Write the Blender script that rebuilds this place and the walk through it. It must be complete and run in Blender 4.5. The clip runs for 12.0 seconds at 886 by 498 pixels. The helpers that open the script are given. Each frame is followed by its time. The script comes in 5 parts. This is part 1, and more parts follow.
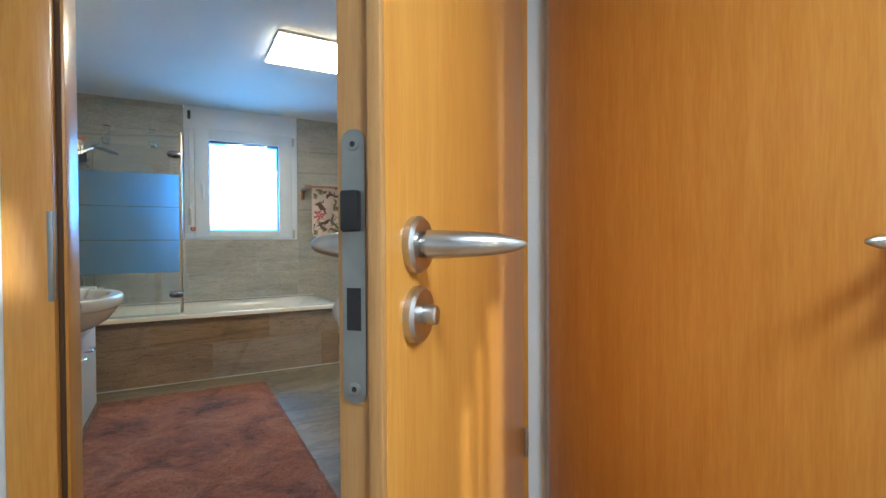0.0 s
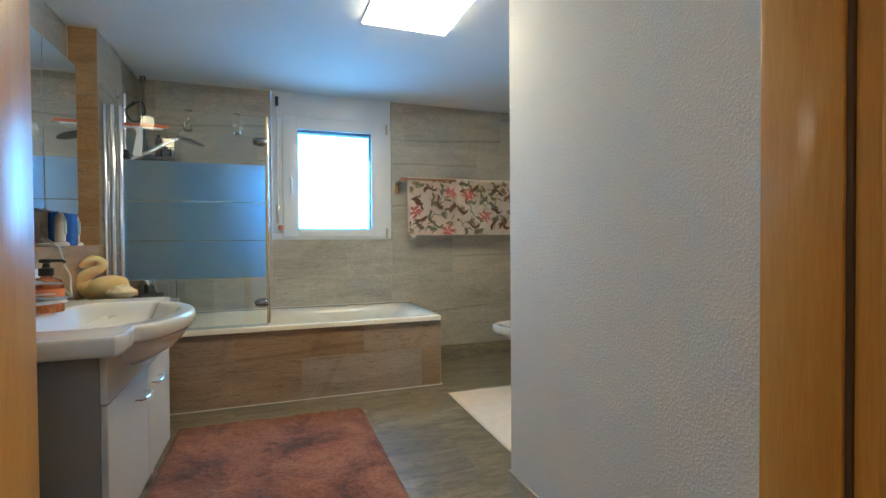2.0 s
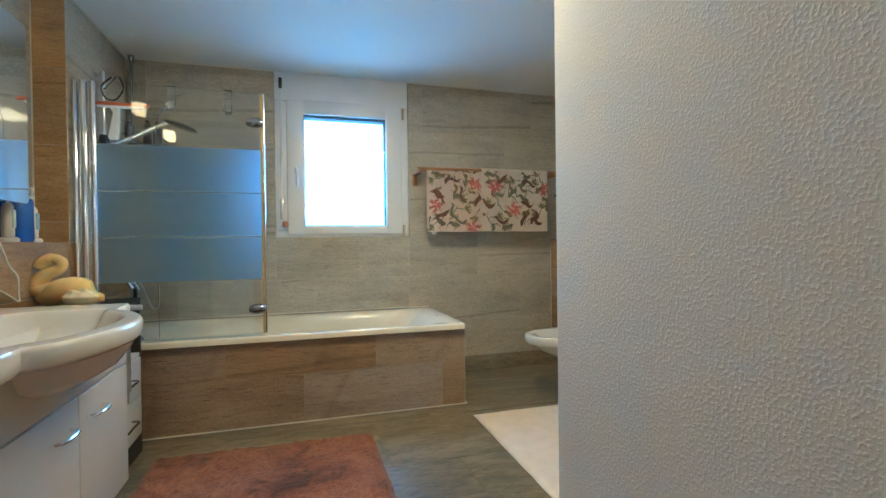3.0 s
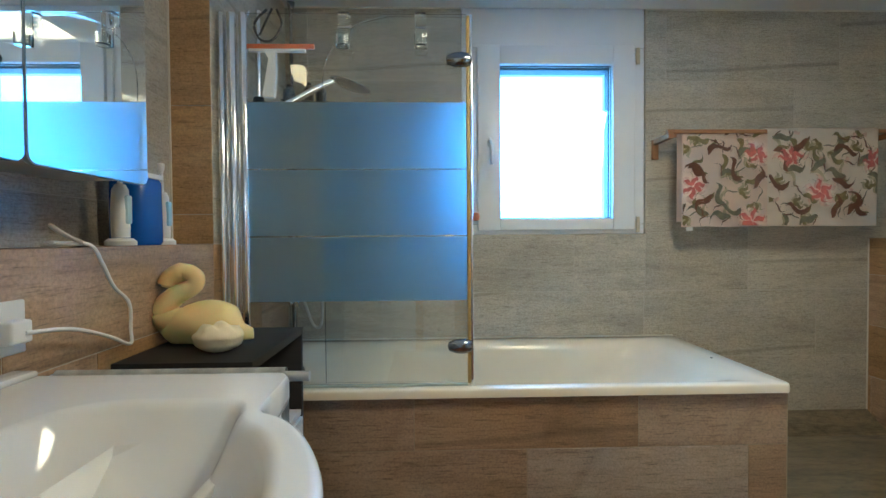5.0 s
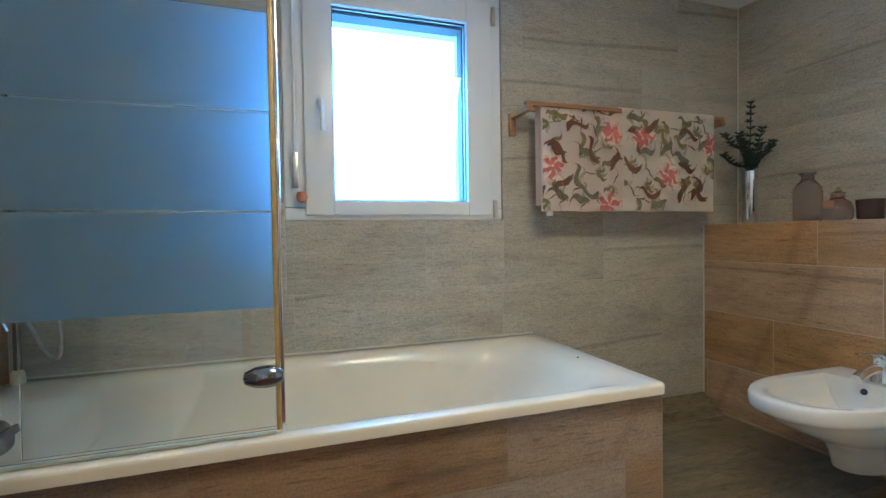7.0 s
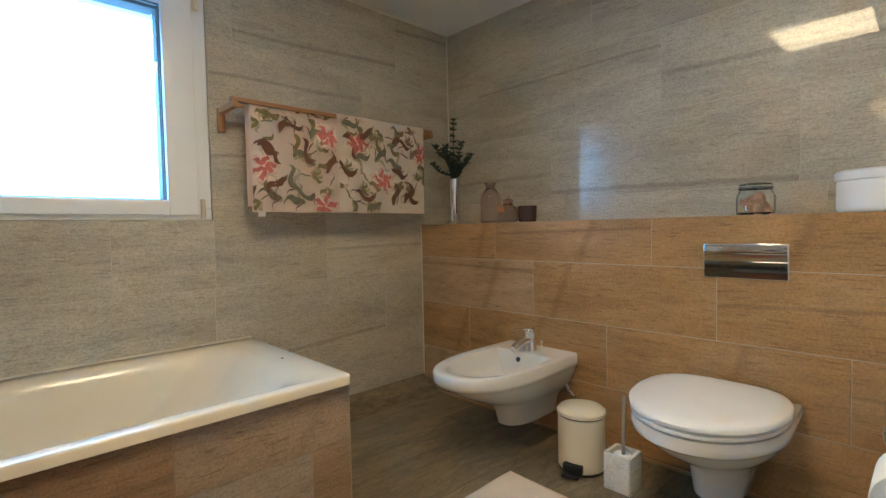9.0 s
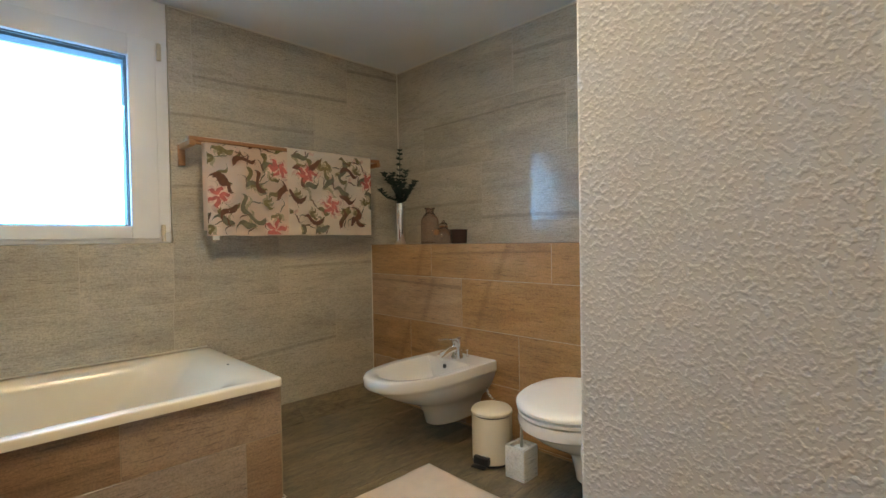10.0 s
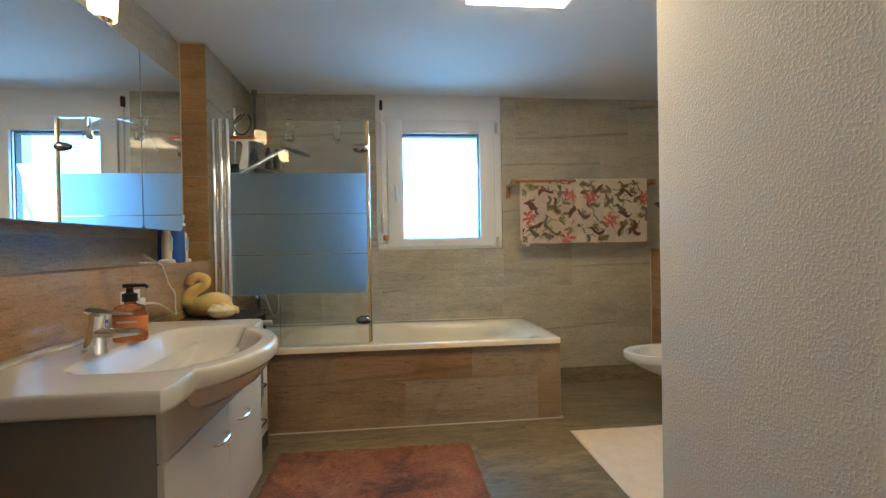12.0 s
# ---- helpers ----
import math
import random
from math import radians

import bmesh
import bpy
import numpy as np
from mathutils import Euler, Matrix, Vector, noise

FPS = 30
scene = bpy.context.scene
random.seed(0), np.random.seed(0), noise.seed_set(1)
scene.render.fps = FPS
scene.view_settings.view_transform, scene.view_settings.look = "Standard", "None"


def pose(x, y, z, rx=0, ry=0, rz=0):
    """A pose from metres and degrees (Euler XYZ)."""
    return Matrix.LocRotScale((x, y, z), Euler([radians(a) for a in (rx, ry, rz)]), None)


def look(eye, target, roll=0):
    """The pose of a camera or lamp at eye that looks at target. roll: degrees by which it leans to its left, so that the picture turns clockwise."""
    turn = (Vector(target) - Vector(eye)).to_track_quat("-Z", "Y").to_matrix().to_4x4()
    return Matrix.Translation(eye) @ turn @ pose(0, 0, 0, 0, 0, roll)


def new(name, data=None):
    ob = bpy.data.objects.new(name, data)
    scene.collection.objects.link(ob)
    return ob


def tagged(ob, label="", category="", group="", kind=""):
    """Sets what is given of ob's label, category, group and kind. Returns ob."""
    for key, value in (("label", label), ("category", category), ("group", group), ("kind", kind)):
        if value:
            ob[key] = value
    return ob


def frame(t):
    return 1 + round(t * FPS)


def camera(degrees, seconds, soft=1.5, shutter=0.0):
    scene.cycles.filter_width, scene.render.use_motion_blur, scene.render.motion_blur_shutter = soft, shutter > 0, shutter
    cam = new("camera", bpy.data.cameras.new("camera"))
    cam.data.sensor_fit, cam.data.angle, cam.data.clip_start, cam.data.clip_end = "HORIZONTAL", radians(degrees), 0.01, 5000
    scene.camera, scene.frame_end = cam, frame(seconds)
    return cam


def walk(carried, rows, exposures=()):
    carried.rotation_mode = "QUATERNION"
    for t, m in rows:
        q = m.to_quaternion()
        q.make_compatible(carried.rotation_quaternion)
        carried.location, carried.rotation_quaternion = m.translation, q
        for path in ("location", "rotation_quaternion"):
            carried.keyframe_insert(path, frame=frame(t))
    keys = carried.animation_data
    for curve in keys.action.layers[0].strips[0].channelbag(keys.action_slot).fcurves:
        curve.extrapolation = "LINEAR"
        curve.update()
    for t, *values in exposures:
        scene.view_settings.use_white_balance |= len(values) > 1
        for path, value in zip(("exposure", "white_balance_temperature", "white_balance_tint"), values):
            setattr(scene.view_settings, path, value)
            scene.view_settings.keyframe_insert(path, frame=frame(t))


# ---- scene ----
cam = camera(85.7, 12.0)
PATH = [
    (0, (0.321, 0.978, 1.121), (1.285, 2.729, 1.091), -0.3),
    (0.3, (0.221, 1.116, 1.13), (1.058, 2.932, 1.103), 0.2),
    (0.5, (0.179, 1.216, 1.132), (0.969, 3.053, 1.108), 0.2),
    (1, (0.203, 1.434, 1.139), (0.927, 3.298, 1.11), -0.2),
    (1.5, (0.272, 1.6, 1.147), (0.972, 3.473, 1.117), -0.3),
    (2, (0.355, 1.789, 1.132), (1.03, 3.671, 1.099), -0.4),
    (2.5, (0.486, 2.01, 1.09), (1.118, 3.908, 1.067), -0.6),
    (3, (0.522, 2.272, 1.087), (1.105, 4.184, 1.067), -0.7),
    (3.5, (0.475, 2.533, 1.114), (0.95, 4.476, 1.09), -0.5),
    (3.7, (0.419, 2.669, 1.119), (0.834, 4.626, 1.103), -0.4),
    (5.3, (0.149, 3.619, 1.135), (0.178, 5.618, 1.089), -0.6),
    (5.5, (0.143, 3.707, 1.117), (0.171, 5.707, 1.082), -0.7),
    (6, (0.158, 3.892, 1.08), (0.252, 5.89, 1.051), -0.8),
    (6.5, (0.258, 3.988, 1.078), (0.585, 5.961, 1.038), -1.1),
    (7, (0.337, 4.003, 1.073), (0.984, 5.895, 1.021), -0.9),
    (7.5, (0.412, 3.975, 1.058), (1.316, 5.759, 1.009), -0.9),
    (7.7, (0.438, 3.966, 1.059), (1.436, 5.698, 1.004), -0.8),
    (9.3, (0.635, 3.684, 1.093), (2.047, 5.098, 1.021), -1.0),
    (9.5, (0.635, 3.597, 1.096), (2.05, 5.009, 1.041), -0.9),
    (10, (0.627, 3.32, 1.143), (2.039, 4.735, 1.107), -1.0),
    (10.5, (0.596, 2.998, 1.162), (1.858, 4.549, 1.138), -1.2),
    (11, (0.522, 2.682, 1.185), (1.482, 4.436, 1.154), -0.9),
    (11.5, (0.494, 2.406, 1.188), (1.058, 4.325, 1.17), -0.9),
    (12, (0.463, 2.2, 1.191), (0.685, 4.188, 1.174), -1.0),
]
walk(cam, [(t, look(eye, target, roll)) for t, eye, target, roll in PATH], [(0, 0.24, 5700, 5), (0.5, 0.11, 5350, 4), (1.0, 0.08, 5700, 6), (1.5, 0.14, 5650, 6), (2.5, 0.37, 6450, 5), (3.5, 0.24, 6050, 4), (6.5, 0.2, 5750, 8), (7.7, 0.22, 6300, 11), (9.5, 0.18, 7300, 14), (12, 0.05, 7600, 12)])

# ---- world and light ----
world = bpy.data.worlds.new("sky")
scene.world = world
world.use_nodes = True
wn = world.node_tree.nodes
sky = wn.new("ShaderNodeTexSky")
sky.sky_type, sky.sun_disc = "NISHITA", False
sky.sun_elevation, sky.sun_rotation = radians(10), radians(184.6)
wn["Background"].inputs["Strength"].default_value = 0.15
world.node_tree.links.new(sky.outputs["Color"], wn["Background"].inputs["Color"])


def area_lamp(name, where, target, sx, sy, watts, colour):
    data = bpy.data.lights.new(name, "AREA")
    data.shape, data.size, data.size_y, data.energy, data.color = "RECTANGLE", sx, sy, watts, colour
    ob = new(name, data)
    ob.matrix_world = look(where, target)
    return ob


sun = bpy.data.lights.new("sun", "SUN")
sun.energy, sun.angle, sun.color = 3.2, radians(1.0), (1.0, 0.96, 0.90)
new("sun", sun).matrix_world = look((0.02 - 0.0788 * 9, 2.26 - 0.9817 * 9, 1.08 + 0.1736 * 9), (0.02, 2.26, 1.08))

# daylight in the window opening, the ceiling panel, and an added hall fill
area_lamp("window_daylight", (0.93, 6.46, 1.60), (0.93, 3.6, 0.2), 0.66, 0.64, 12, (0.14, 0.52, 1.0))
area_lamp("hall_light", (0.75, 0.1, 2.42), (0.75, 0.1, 0), 0.6, 0.6, 38, (0.86, 0.95, 1.0))


# ---- materials ----
def material(name, rough=0.5, metal=0.0):
    m = bpy.data.materials.new(name)
    m.use_nodes = True
    b = m.node_tree.nodes["Principled BSDF"]
    b.inputs["Roughness"].default_value, b.inputs["Metallic"].default_value = rough, metal
    return m, m.node_tree.nodes, m.node_tree.links, b


def node(ns, kind, **values):
    n = ns.new(kind)
    for k, v in values.items():
        n.inputs[k.replace("_", " ")].default_value = v
    return n


def coords(ns, ls, scale=(1, 1, 1), turn=(0, 0, 0), jitter=0.0):
    """World-size object coordinates, scaled; jitter shifts them from object to object."""
    tc = ns.new("ShaderNodeTexCoord")
    mp = ns.new("ShaderNodeMapping")
    mp.inputs["Scale"].default_value = scale
    mp.inputs["Rotation"].default_value = [radians(a) for a in turn]
    ls.new(tc.outputs["Object"], mp.inputs["Vector"])
    if jitter:
        oi = ns.new("ShaderNodeObjectInfo")
        mu = ns.new("ShaderNodeMath")
        mu.operation = "MULTIPLY"
        mu.inputs[1].default_value = jitter
        ls.new(oi.outputs["Random"], mu.inputs[0])
        cx = ns.new("ShaderNodeCombineXYZ")
        for k in ("X", "Y", "Z"):
            ls.new(mu.outputs[0], cx.inputs[k])
        ls.new(cx.outputs[0], mp.inputs["Location"])
    return mp.outputs["Vector"]


def noise_tex(ns, ls, vec, scale, detail=4, rough=0.55, dist=0.0):
    n = ns.new("ShaderNodeTexNoise")
    n.inputs["Scale"].default_value, n.inputs["Detail"].default_value = scale, detail
    n.inputs["Roughness"].default_value, n.inputs["Distortion"].default_value = rough, dist
    ls.new(vec, n.inputs["Vector"])
    return n.outputs["Fac"]


def ramp(ns, ls, fac, *stops):
    r = ns.new("ShaderNodeValToRGB")
    el = r.color_ramp.elements
    while len(el) < len(stops):
        el.new(0.5)
    for e, (p, c) in zip(el, stops):
        e.position, e.color = p, (*c, 1)
    ls.new(fac, r.inputs["Fac"])
    return r.outputs["Color"]


def mix(ns, ls, a, b, fac=0.5, mode="MIX"):
    m = ns.new("ShaderNodeMix")
    m.data_type, m.blend_type = "RGBA", mode
    if isinstance(fac, float):
        m.inputs[0].default_value = fac
    else:
        ls.new(fac, m.inputs[0])
    for sock, v in ((m.inputs[6], a), (m.inputs[7], b)):
        if isinstance(v, tuple):
            sock.default_value = (*v, 1)
        else:
            ls.new(v, sock)
    return m.outputs[2]


def bump(ns, ls, b, height, strength, distance=0.01):
    n = ns.new("ShaderNodeBump")
    n.inputs["Strength"].default_value, n.inputs["Distance"].default_value = strength, distance
    ls.new(height, n.inputs["Height"])
    ls.new(n.outputs["Normal"], b.inputs["Normal"])


def plain(name, colour, rough=0.5, metal=0.0, vary=0.06, scale=6.0, relief=0.0, coat=0.0):
    """A painted, moulded or cast surface: slight mottling, uneven gloss, fine relief."""
    m, ns, ls, b = material(name, rough, metal)
    v = coords(ns, ls)
    big, fine = noise_tex(ns, ls, v, scale, 3), noise_tex(ns, ls, v, scale * 25, 2)
    lo, hi = tuple(c * (1 - vary) for c in colour), tuple(min(1, c * (1 + vary)) for c in colour)
    ls.new(ramp(ns, ls, big, (0.3, lo), (0.7, hi)), b.inputs["Base Color"])
    mr = ns.new("ShaderNodeMapRange")
    mr.inputs["To Min"].default_value, mr.inputs["To Max"].default_value = rough * 0.85, min(1, rough * 1.15)
    ls.new(big, mr.inputs["Value"])
    ls.new(mr.outputs[0], b.inputs["Roughness"])
    if relief:
        bump(ns, ls, b, fine, relief, 0.002)
    if coat:
        b.inputs["Coat Weight"].default_value = coat
    return m


def stone(name, base, dark, light, rough, axis, fine=1.0, marks=0.0, grey=0.0, rugged=0.0):
    """Quartzite look: soft slanted bedding, speckle, fine dashes and a few thin dark veins."""
    m, ns, ls, b = material(name, rough)
    sc = {"x": (1.0, 4.0, 5.5), "y": (4.0, 1.0, 5.5)}[axis]
    tilt = {"x": (0, 9, 0), "y": (-9, 0, 0)}[axis]
    v = coords(ns, ls, sc, tilt, 9.0)
    u = coords(ns, ls, (1, 1, 1), (0, 0, 0), 5.0)
    streak = noise_tex(ns, ls, v, 1.6, 6, 0.55, 0.9)
    dash = noise_tex(ns, ls, coords(ns, ls, tuple(k * (1.0 if k == 1 else 2.2) for k in sc), tilt, 7.0), 14 * fine, 4, 0.65, 0.3)
    speck = noise_tex(ns, ls, u, 115, 3, 0.75)
    cloud = noise_tex(ns, ls, u, 2.2, 4, 0.55, 0.4)
    c = ramp(ns, ls, streak, (0.22, dark), (0.5, base), (0.82, light))
    c = mix(ns, ls, c, ramp(ns, ls, dash, (0.28, (0.14, 0.14, 0.14)), (0.41, (0.5, 0.5, 0.5)), (0.7, (0.58, 0.58, 0.58))), 0.6, "OVERLAY")
    # fine dark bedding dashes
    thin = noise_tex(ns, ls, coords(ns, ls, tuple(k * (1.0 if k == 1 else 2.6) for k in sc), tilt, 3.0), 24 * fine, 3, 0.6, 0.5)
    c = mix(ns, ls, c, ramp(ns, ls, thin, (0.30, (0.45, 0.42, 0.39)), (0.40, (0.85, 0.84, 0.82)), (0.47, (1, 1, 1))), 0.75, "MULTIPLY")
    c = mix(ns, ls, c, ramp(ns, ls, speck, (0.34, (0.2, 0.2, 0.2)), (0.5, (0.5, 0.5, 0.5)), (0.68, (0.76, 0.76, 0.76))), 0.36, "OVERLAY")
    c = mix(ns, ls, c, ramp(ns, ls, cloud, (0.3, (0.42, 0.42, 0.42)), (0.7, (0.58, 0.58, 0.58))), 0.6, "OVERLAY")
    wav = ns.new("ShaderNodeTexWave")
    wav.bands_direction = "Z"
    wav.inputs["Scale"].default_value, wav.inputs["Distortion"].default_value = 0.09, 7.0
    wav.inputs["Detail"].default_value, wav.inputs["Detail Scale"].default_value = 5.0, 0.6
    ls.new(v, wav.inputs["Vector"])
    vein = ramp(ns, ls, wav.outputs["Fac"], (0.0, (0.5, 0.49, 0.48)), (0.004, (1, 1, 1)))
    c = mix(ns, ls, c, vein, 0.55, "MULTIPLY")
    if marks:
        lines = ns.new("ShaderNodeTexWave")
        lines.bands_direction = axis.upper()
        lines.inputs["Scale"].default_value, lines.inputs["Distortion"].default_value = 0.34, 2.4
        lines.inputs["Detail"].default_value, lines.inputs["Detail Scale"].default_value = 2.0, 1.2
        ls.new(coords(ns, ls, (1, 1, 1), {"x": (0, -20, 0), "y": (-20, 0, 0)}[axis], 11.0), lines.inputs["Vector"])
        mark = ramp(ns, ls, lines.outputs["Fac"], (0.0, (0.62, 0.56, 0.50)), (0.006, (0.85, 0.82, 0.78)), (0.02, (1, 1, 1)))
        c = mix(ns, ls, c, mark, marks, "MULTIPLY")
    oi = ns.new("ShaderNodeObjectInfo")
    tone = ramp(ns, ls, oi.outputs["Random"], (0.0, (0.92, 0.92, 0.92)), (1.0, (1.06, 1.055, 1.05)))
    c = mix(ns, ls, c, tone, 1.0, "MULTIPLY")
    if grey:
        # some tiles of the batch are greyer than the rest
        hue = ns.new("ShaderNodeHueSaturation")
        hue.inputs["Value"].default_value = 0.92
        hue.inputs["Saturation"].default_value = 0.42
        ls.new(c, hue.inputs["Color"])
        pick = ramp(ns, ls, oi.outputs["Random"], (0.0, (0, 0, 0)), (0.55, (0.08, 0.08, 0.08)), (0.72, (0.75, 0.75, 0.75)), (1.0, (1, 1, 1)))
        part_grey = ns.new("ShaderNodeMath")
        part_grey.operation = "MULTIPLY"
        part_grey.inputs[1].default_value = grey
        ls.new(pick, part_grey.inputs[0])
        c = mix(ns, ls, c, hue.outputs["Color"], part_grey.outputs[0])
    ls.new(c, b.inputs["Base Color"])
    mr = ns.new("ShaderNodeMapRange")
    mr.inputs["To Min"].default_value, mr.inputs["To Max"].default_value = rough * 0.75, rough * 1.25
    ls.new(dash, mr.inputs["Value"])
    ls.new(mr.outputs[0], b.inputs["Roughness"])
    b.inputs["Coat Weight"].default_value, b.inputs["Coat Roughness"].default_value = 0.5, 0.035
    if rugged:
        # split-face relief: broken ledges with dark hollows between them
        ledge = noise_tex(ns, ls, coords(ns, ls, (1.0, 2.4, 1.0), (0, 0, 12), 6.0), 11.0, 8, 0.74, 0.9)
        c = mix(ns, ls, c, ramp(ns, ls, ledge, (0.34, (0.30, 0.29, 0.27)), (0.46, (0.80, 0.79, 0.77)), (0.60, (1.12, 1.11, 1.08)), (0.7, (1.35, 1.33, 1.28))), rugged, "MULTIPLY")
        ls.new(c, b.inputs["Base Color"])
        bump(ns, ls, b, ledge, 0.35, 0.006)
    else:
        bump(ns, ls, b, dash, 0.10, 0.003)
    return m


def wood(name, a, c2, rough, axis="z", scale=1.0, coat=0.0):
    """Veneer with long fine grain along one axis."""
    m, ns, ls, b = material(name, rough)
    sc = {"z": (9, 9, 0.5), "x": (0.5, 9, 9), "y": (9, 0.5, 9)}[axis]
    v = coords(ns, ls, tuple(k * scale for k in sc), (0, 0, 0), 4.0)
    g = noise_tex(ns, ls, v, 3.0, 6, 0.6, 0.4)
    f = noise_tex(ns, ls, v, 28.0, 3, 0.6)
    c = ramp(ns, ls, g, (0.25, a), (0.75, c2))
    c = mix(ns, ls, c, ramp(ns, ls, f, (0.3, (0.42, 0.42, 0.42)), (0.7, (0.58, 0.58, 0.58))), 0.7, "OVERLAY")
    ls.new(c, b.inputs["Base Color"])
    bump(ns, ls, b, f, 0.05, 0.001)
    if coat:
        b.inputs["Coat Weight"].default_value, b.inputs["Coat Roughness"].default_value = coat, 0.14
    return m


def rough_plaster(name, colour, grain, strength):
    """Painted woodchip or roller plaster: small raised flecks."""
    m, ns, ls, b = material(name, 0.75)
    v = coords(ns, ls)
    fleck = noise_tex(ns, ls, v, grain, 1.6, 0.45, 0.1)
    big = noise_tex(ns, ls, v, 1.3, 3)
    lo = tuple(c * 0.95 for c in colour)
    ls.new(ramp(ns, ls, big, (0.3, lo), (0.7, colour)), b.inputs["Base Color"])
    h = ramp(ns, ls, fleck, (0.46, (0, 0, 0)), (0.78, (1, 1, 1)))
    bump(ns, ls, b, h, strength, 0.004)
    return m


def glass(name, tint=(1, 1, 1), rough=0.0):
    m, ns, ls, b = material(name, rough)
    b.inputs["Base Color"].default_value = (*tint, 1)
    b.inputs["Transmission Weight"].default_value = 1.0
    b.inputs["IOR"].default_value = 1.45
    return m


def glow(name, colour, strength):
    m, ns, ls, b = material(name, 0.5)
    b.inputs["Base Color"].default_value = (*colour, 1)
    b.inputs["Emission Color"].default_value = (*colour, 1)
    b.inputs["Emission Strength"].default_value = strength
    return m


TILE_BACK = stone("grey_stone_tile", (0.46, 0.415, 0.335), (0.35, 0.31, 0.25), (0.53, 0.485, 0.395), 0.36, "x")
TILE_SIDE = stone("grey_stone_tile_side", (0.46, 0.415, 0.335), (0.35, 0.31, 0.25), (0.53, 0.485, 0.395), 0.36, "y")
TILE_TUB = stone("brown_stone_tile", (0.335, 0.21, 0.118), (0.225, 0.14, 0.077), (0.40, 0.27, 0.163), 0.36, "x", 0.6, 0.35, 0.7)
TILE_LOW = stone("brown_stone_tile_side", (0.43, 0.243, 0.102), (0.30, 0.163, 0.066), (0.51, 0.32, 0.16), 0.36, "y", 0.6, 0.5, 0.45)
TILE_PILLAR = stone("honey_stone_tile", (0.46, 0.275, 0.125), (0.34, 0.195, 0.085), (0.54, 0.355, 0.185), 0.36, "x", 0.8)
TILE_FLOOR = stone("floor_stone_tile", (0.20, 0.158, 0.096), (0.105, 0.083, 0.05), (0.30, 0.24, 0.155), 0.36, "x", 0.45, rugged=0.7)
GROUT = plain("pale_grout", (0.54, 0.49, 0.41), 0.9, vary=0.1, scale=20)
BROWN_GROUT = plain("tan_grout", (0.34, 0.275, 0.19), 0.9, vary=0.1, scale=20)
FLOOR_GROUT = plain("brown_grout", (0.20, 0.165, 0.115), 0.9, vary=0.1, scale=20)
CEILING_PAINT = plain("white_ceiling_paint", (0.78, 0.78, 0.77), 0.8, vary=0.02, scale=2, relief=0.1)
PLASTER = rough_plaster("white_fleck_plaster", (0.84, 0.815, 0.77), 118, 0.33)
HALL_PAINT = rough_plaster("white_hall_paint", (0.82, 0.82, 0.80), 110, 0.2)
BEECH = wood("honey_beech_veneer", (0.66, 0.29, 0.045), (0.75, 0.365, 0.075), 0.34, coat=0.14)
BEECH_EDGE = wood("beech_edge_band", (0.52, 0.27, 0.09), (0.62, 0.35, 0.13), 0.38)
OAK_BAR = wood("oiled_oak", (0.30, 0.13, 0.05), (0.42, 0.20, 0.085), 0.45, "x")
PARQUET = wood("hall_parquet", (0.32, 0.17, 0.07), (0.44, 0.26, 0.12), 0.4, "y")
UPVC = plain("white_upvc", (0.84, 0.85, 0.86), 0.3, vary=0.02)
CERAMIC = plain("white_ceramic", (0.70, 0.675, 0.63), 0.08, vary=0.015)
ENAMEL = plain("white_bath_enamel", (0.80, 0.71, 0.565), 0.15, vary=0.02)
LACQUER = plain("white_lacquer", (0.52, 0.50, 0.465), 0.42, vary=0.02)
DARK_WOOD = wood("black_brown_laminate", (0.010, 0.009, 0.0085), (0.020, 0.017, 0.016), 0.62, "x")
GREY_SIDE = plain("grey_melamine", (0.21, 0.20, 0.195), 0.5, vary=0.04)
CHROME = plain("chrome", (0.86, 0.87, 0.88), 0.07, 1.0, vary=0.03)
SMOKE = plain("dark_chrome", (0.30, 0.31, 0.33), 0.12, 1.0)
STEEL = plain("satin_steel", (0.60, 0.59, 0.57), 0.3, 1.0, vary=0.08, scale=30)
PLATE_STEEL = plain("zinc_plate", (0.33, 0.345, 0.33), 0.45, 0.7, vary=0.12, scale=18)
RUBBER = plain("dark_grey_rubber", (0.10, 0.10, 0.105), 0.6)
BLACK = plain("black_plastic", (0.02, 0.02, 0.022), 0.4)
HINGE_TAN = plain("beige_plastic", (0.62, 0.54, 0.40), 0.4, vary=0.03)
WHITE_PLASTIC = plain("white_plastic", (0.82, 0.81, 0.79), 0.35, vary=0.02)
CLEAR = glass("clear_glass", (0.97, 0.99, 0.985))
MIRROR = plain("mirror_silver", (0.93, 0.94, 0.94), 0.005, 1.0, vary=0.0)
LED = glow("led_diffuser", (1.0, 0.86, 0.58), 29.0)
LAMP_GLASS = glow("lit_opal_glass", (1.0, 0.80, 0.46), 10.0)


# ---- building helpers ----
def thing(name, x=0, y=0, z=0, rz=0, label="", category="", group="", kind=""):
    ob = new(name)
    ob.empty_display_size = 0.05
    ob.matrix_world = pose(x, y, z, 0, 0, rz)
    return tagged(ob, label, category, group, kind)


def mesh_of(name, bm, mat, smooth=None):
    bmesh.ops.recalc_face_normals(bm, faces=bm.faces[:])
    me = bpy.data.meshes.new(name)
    bm.to_mesh(me)
    bm.free()
    me.materials.append(mat)
    if smooth is not None:
        for p in me.polygons:
            p.use_smooth = True
        me.set_sharp_from_angle(angle=radians(smooth))
    return me


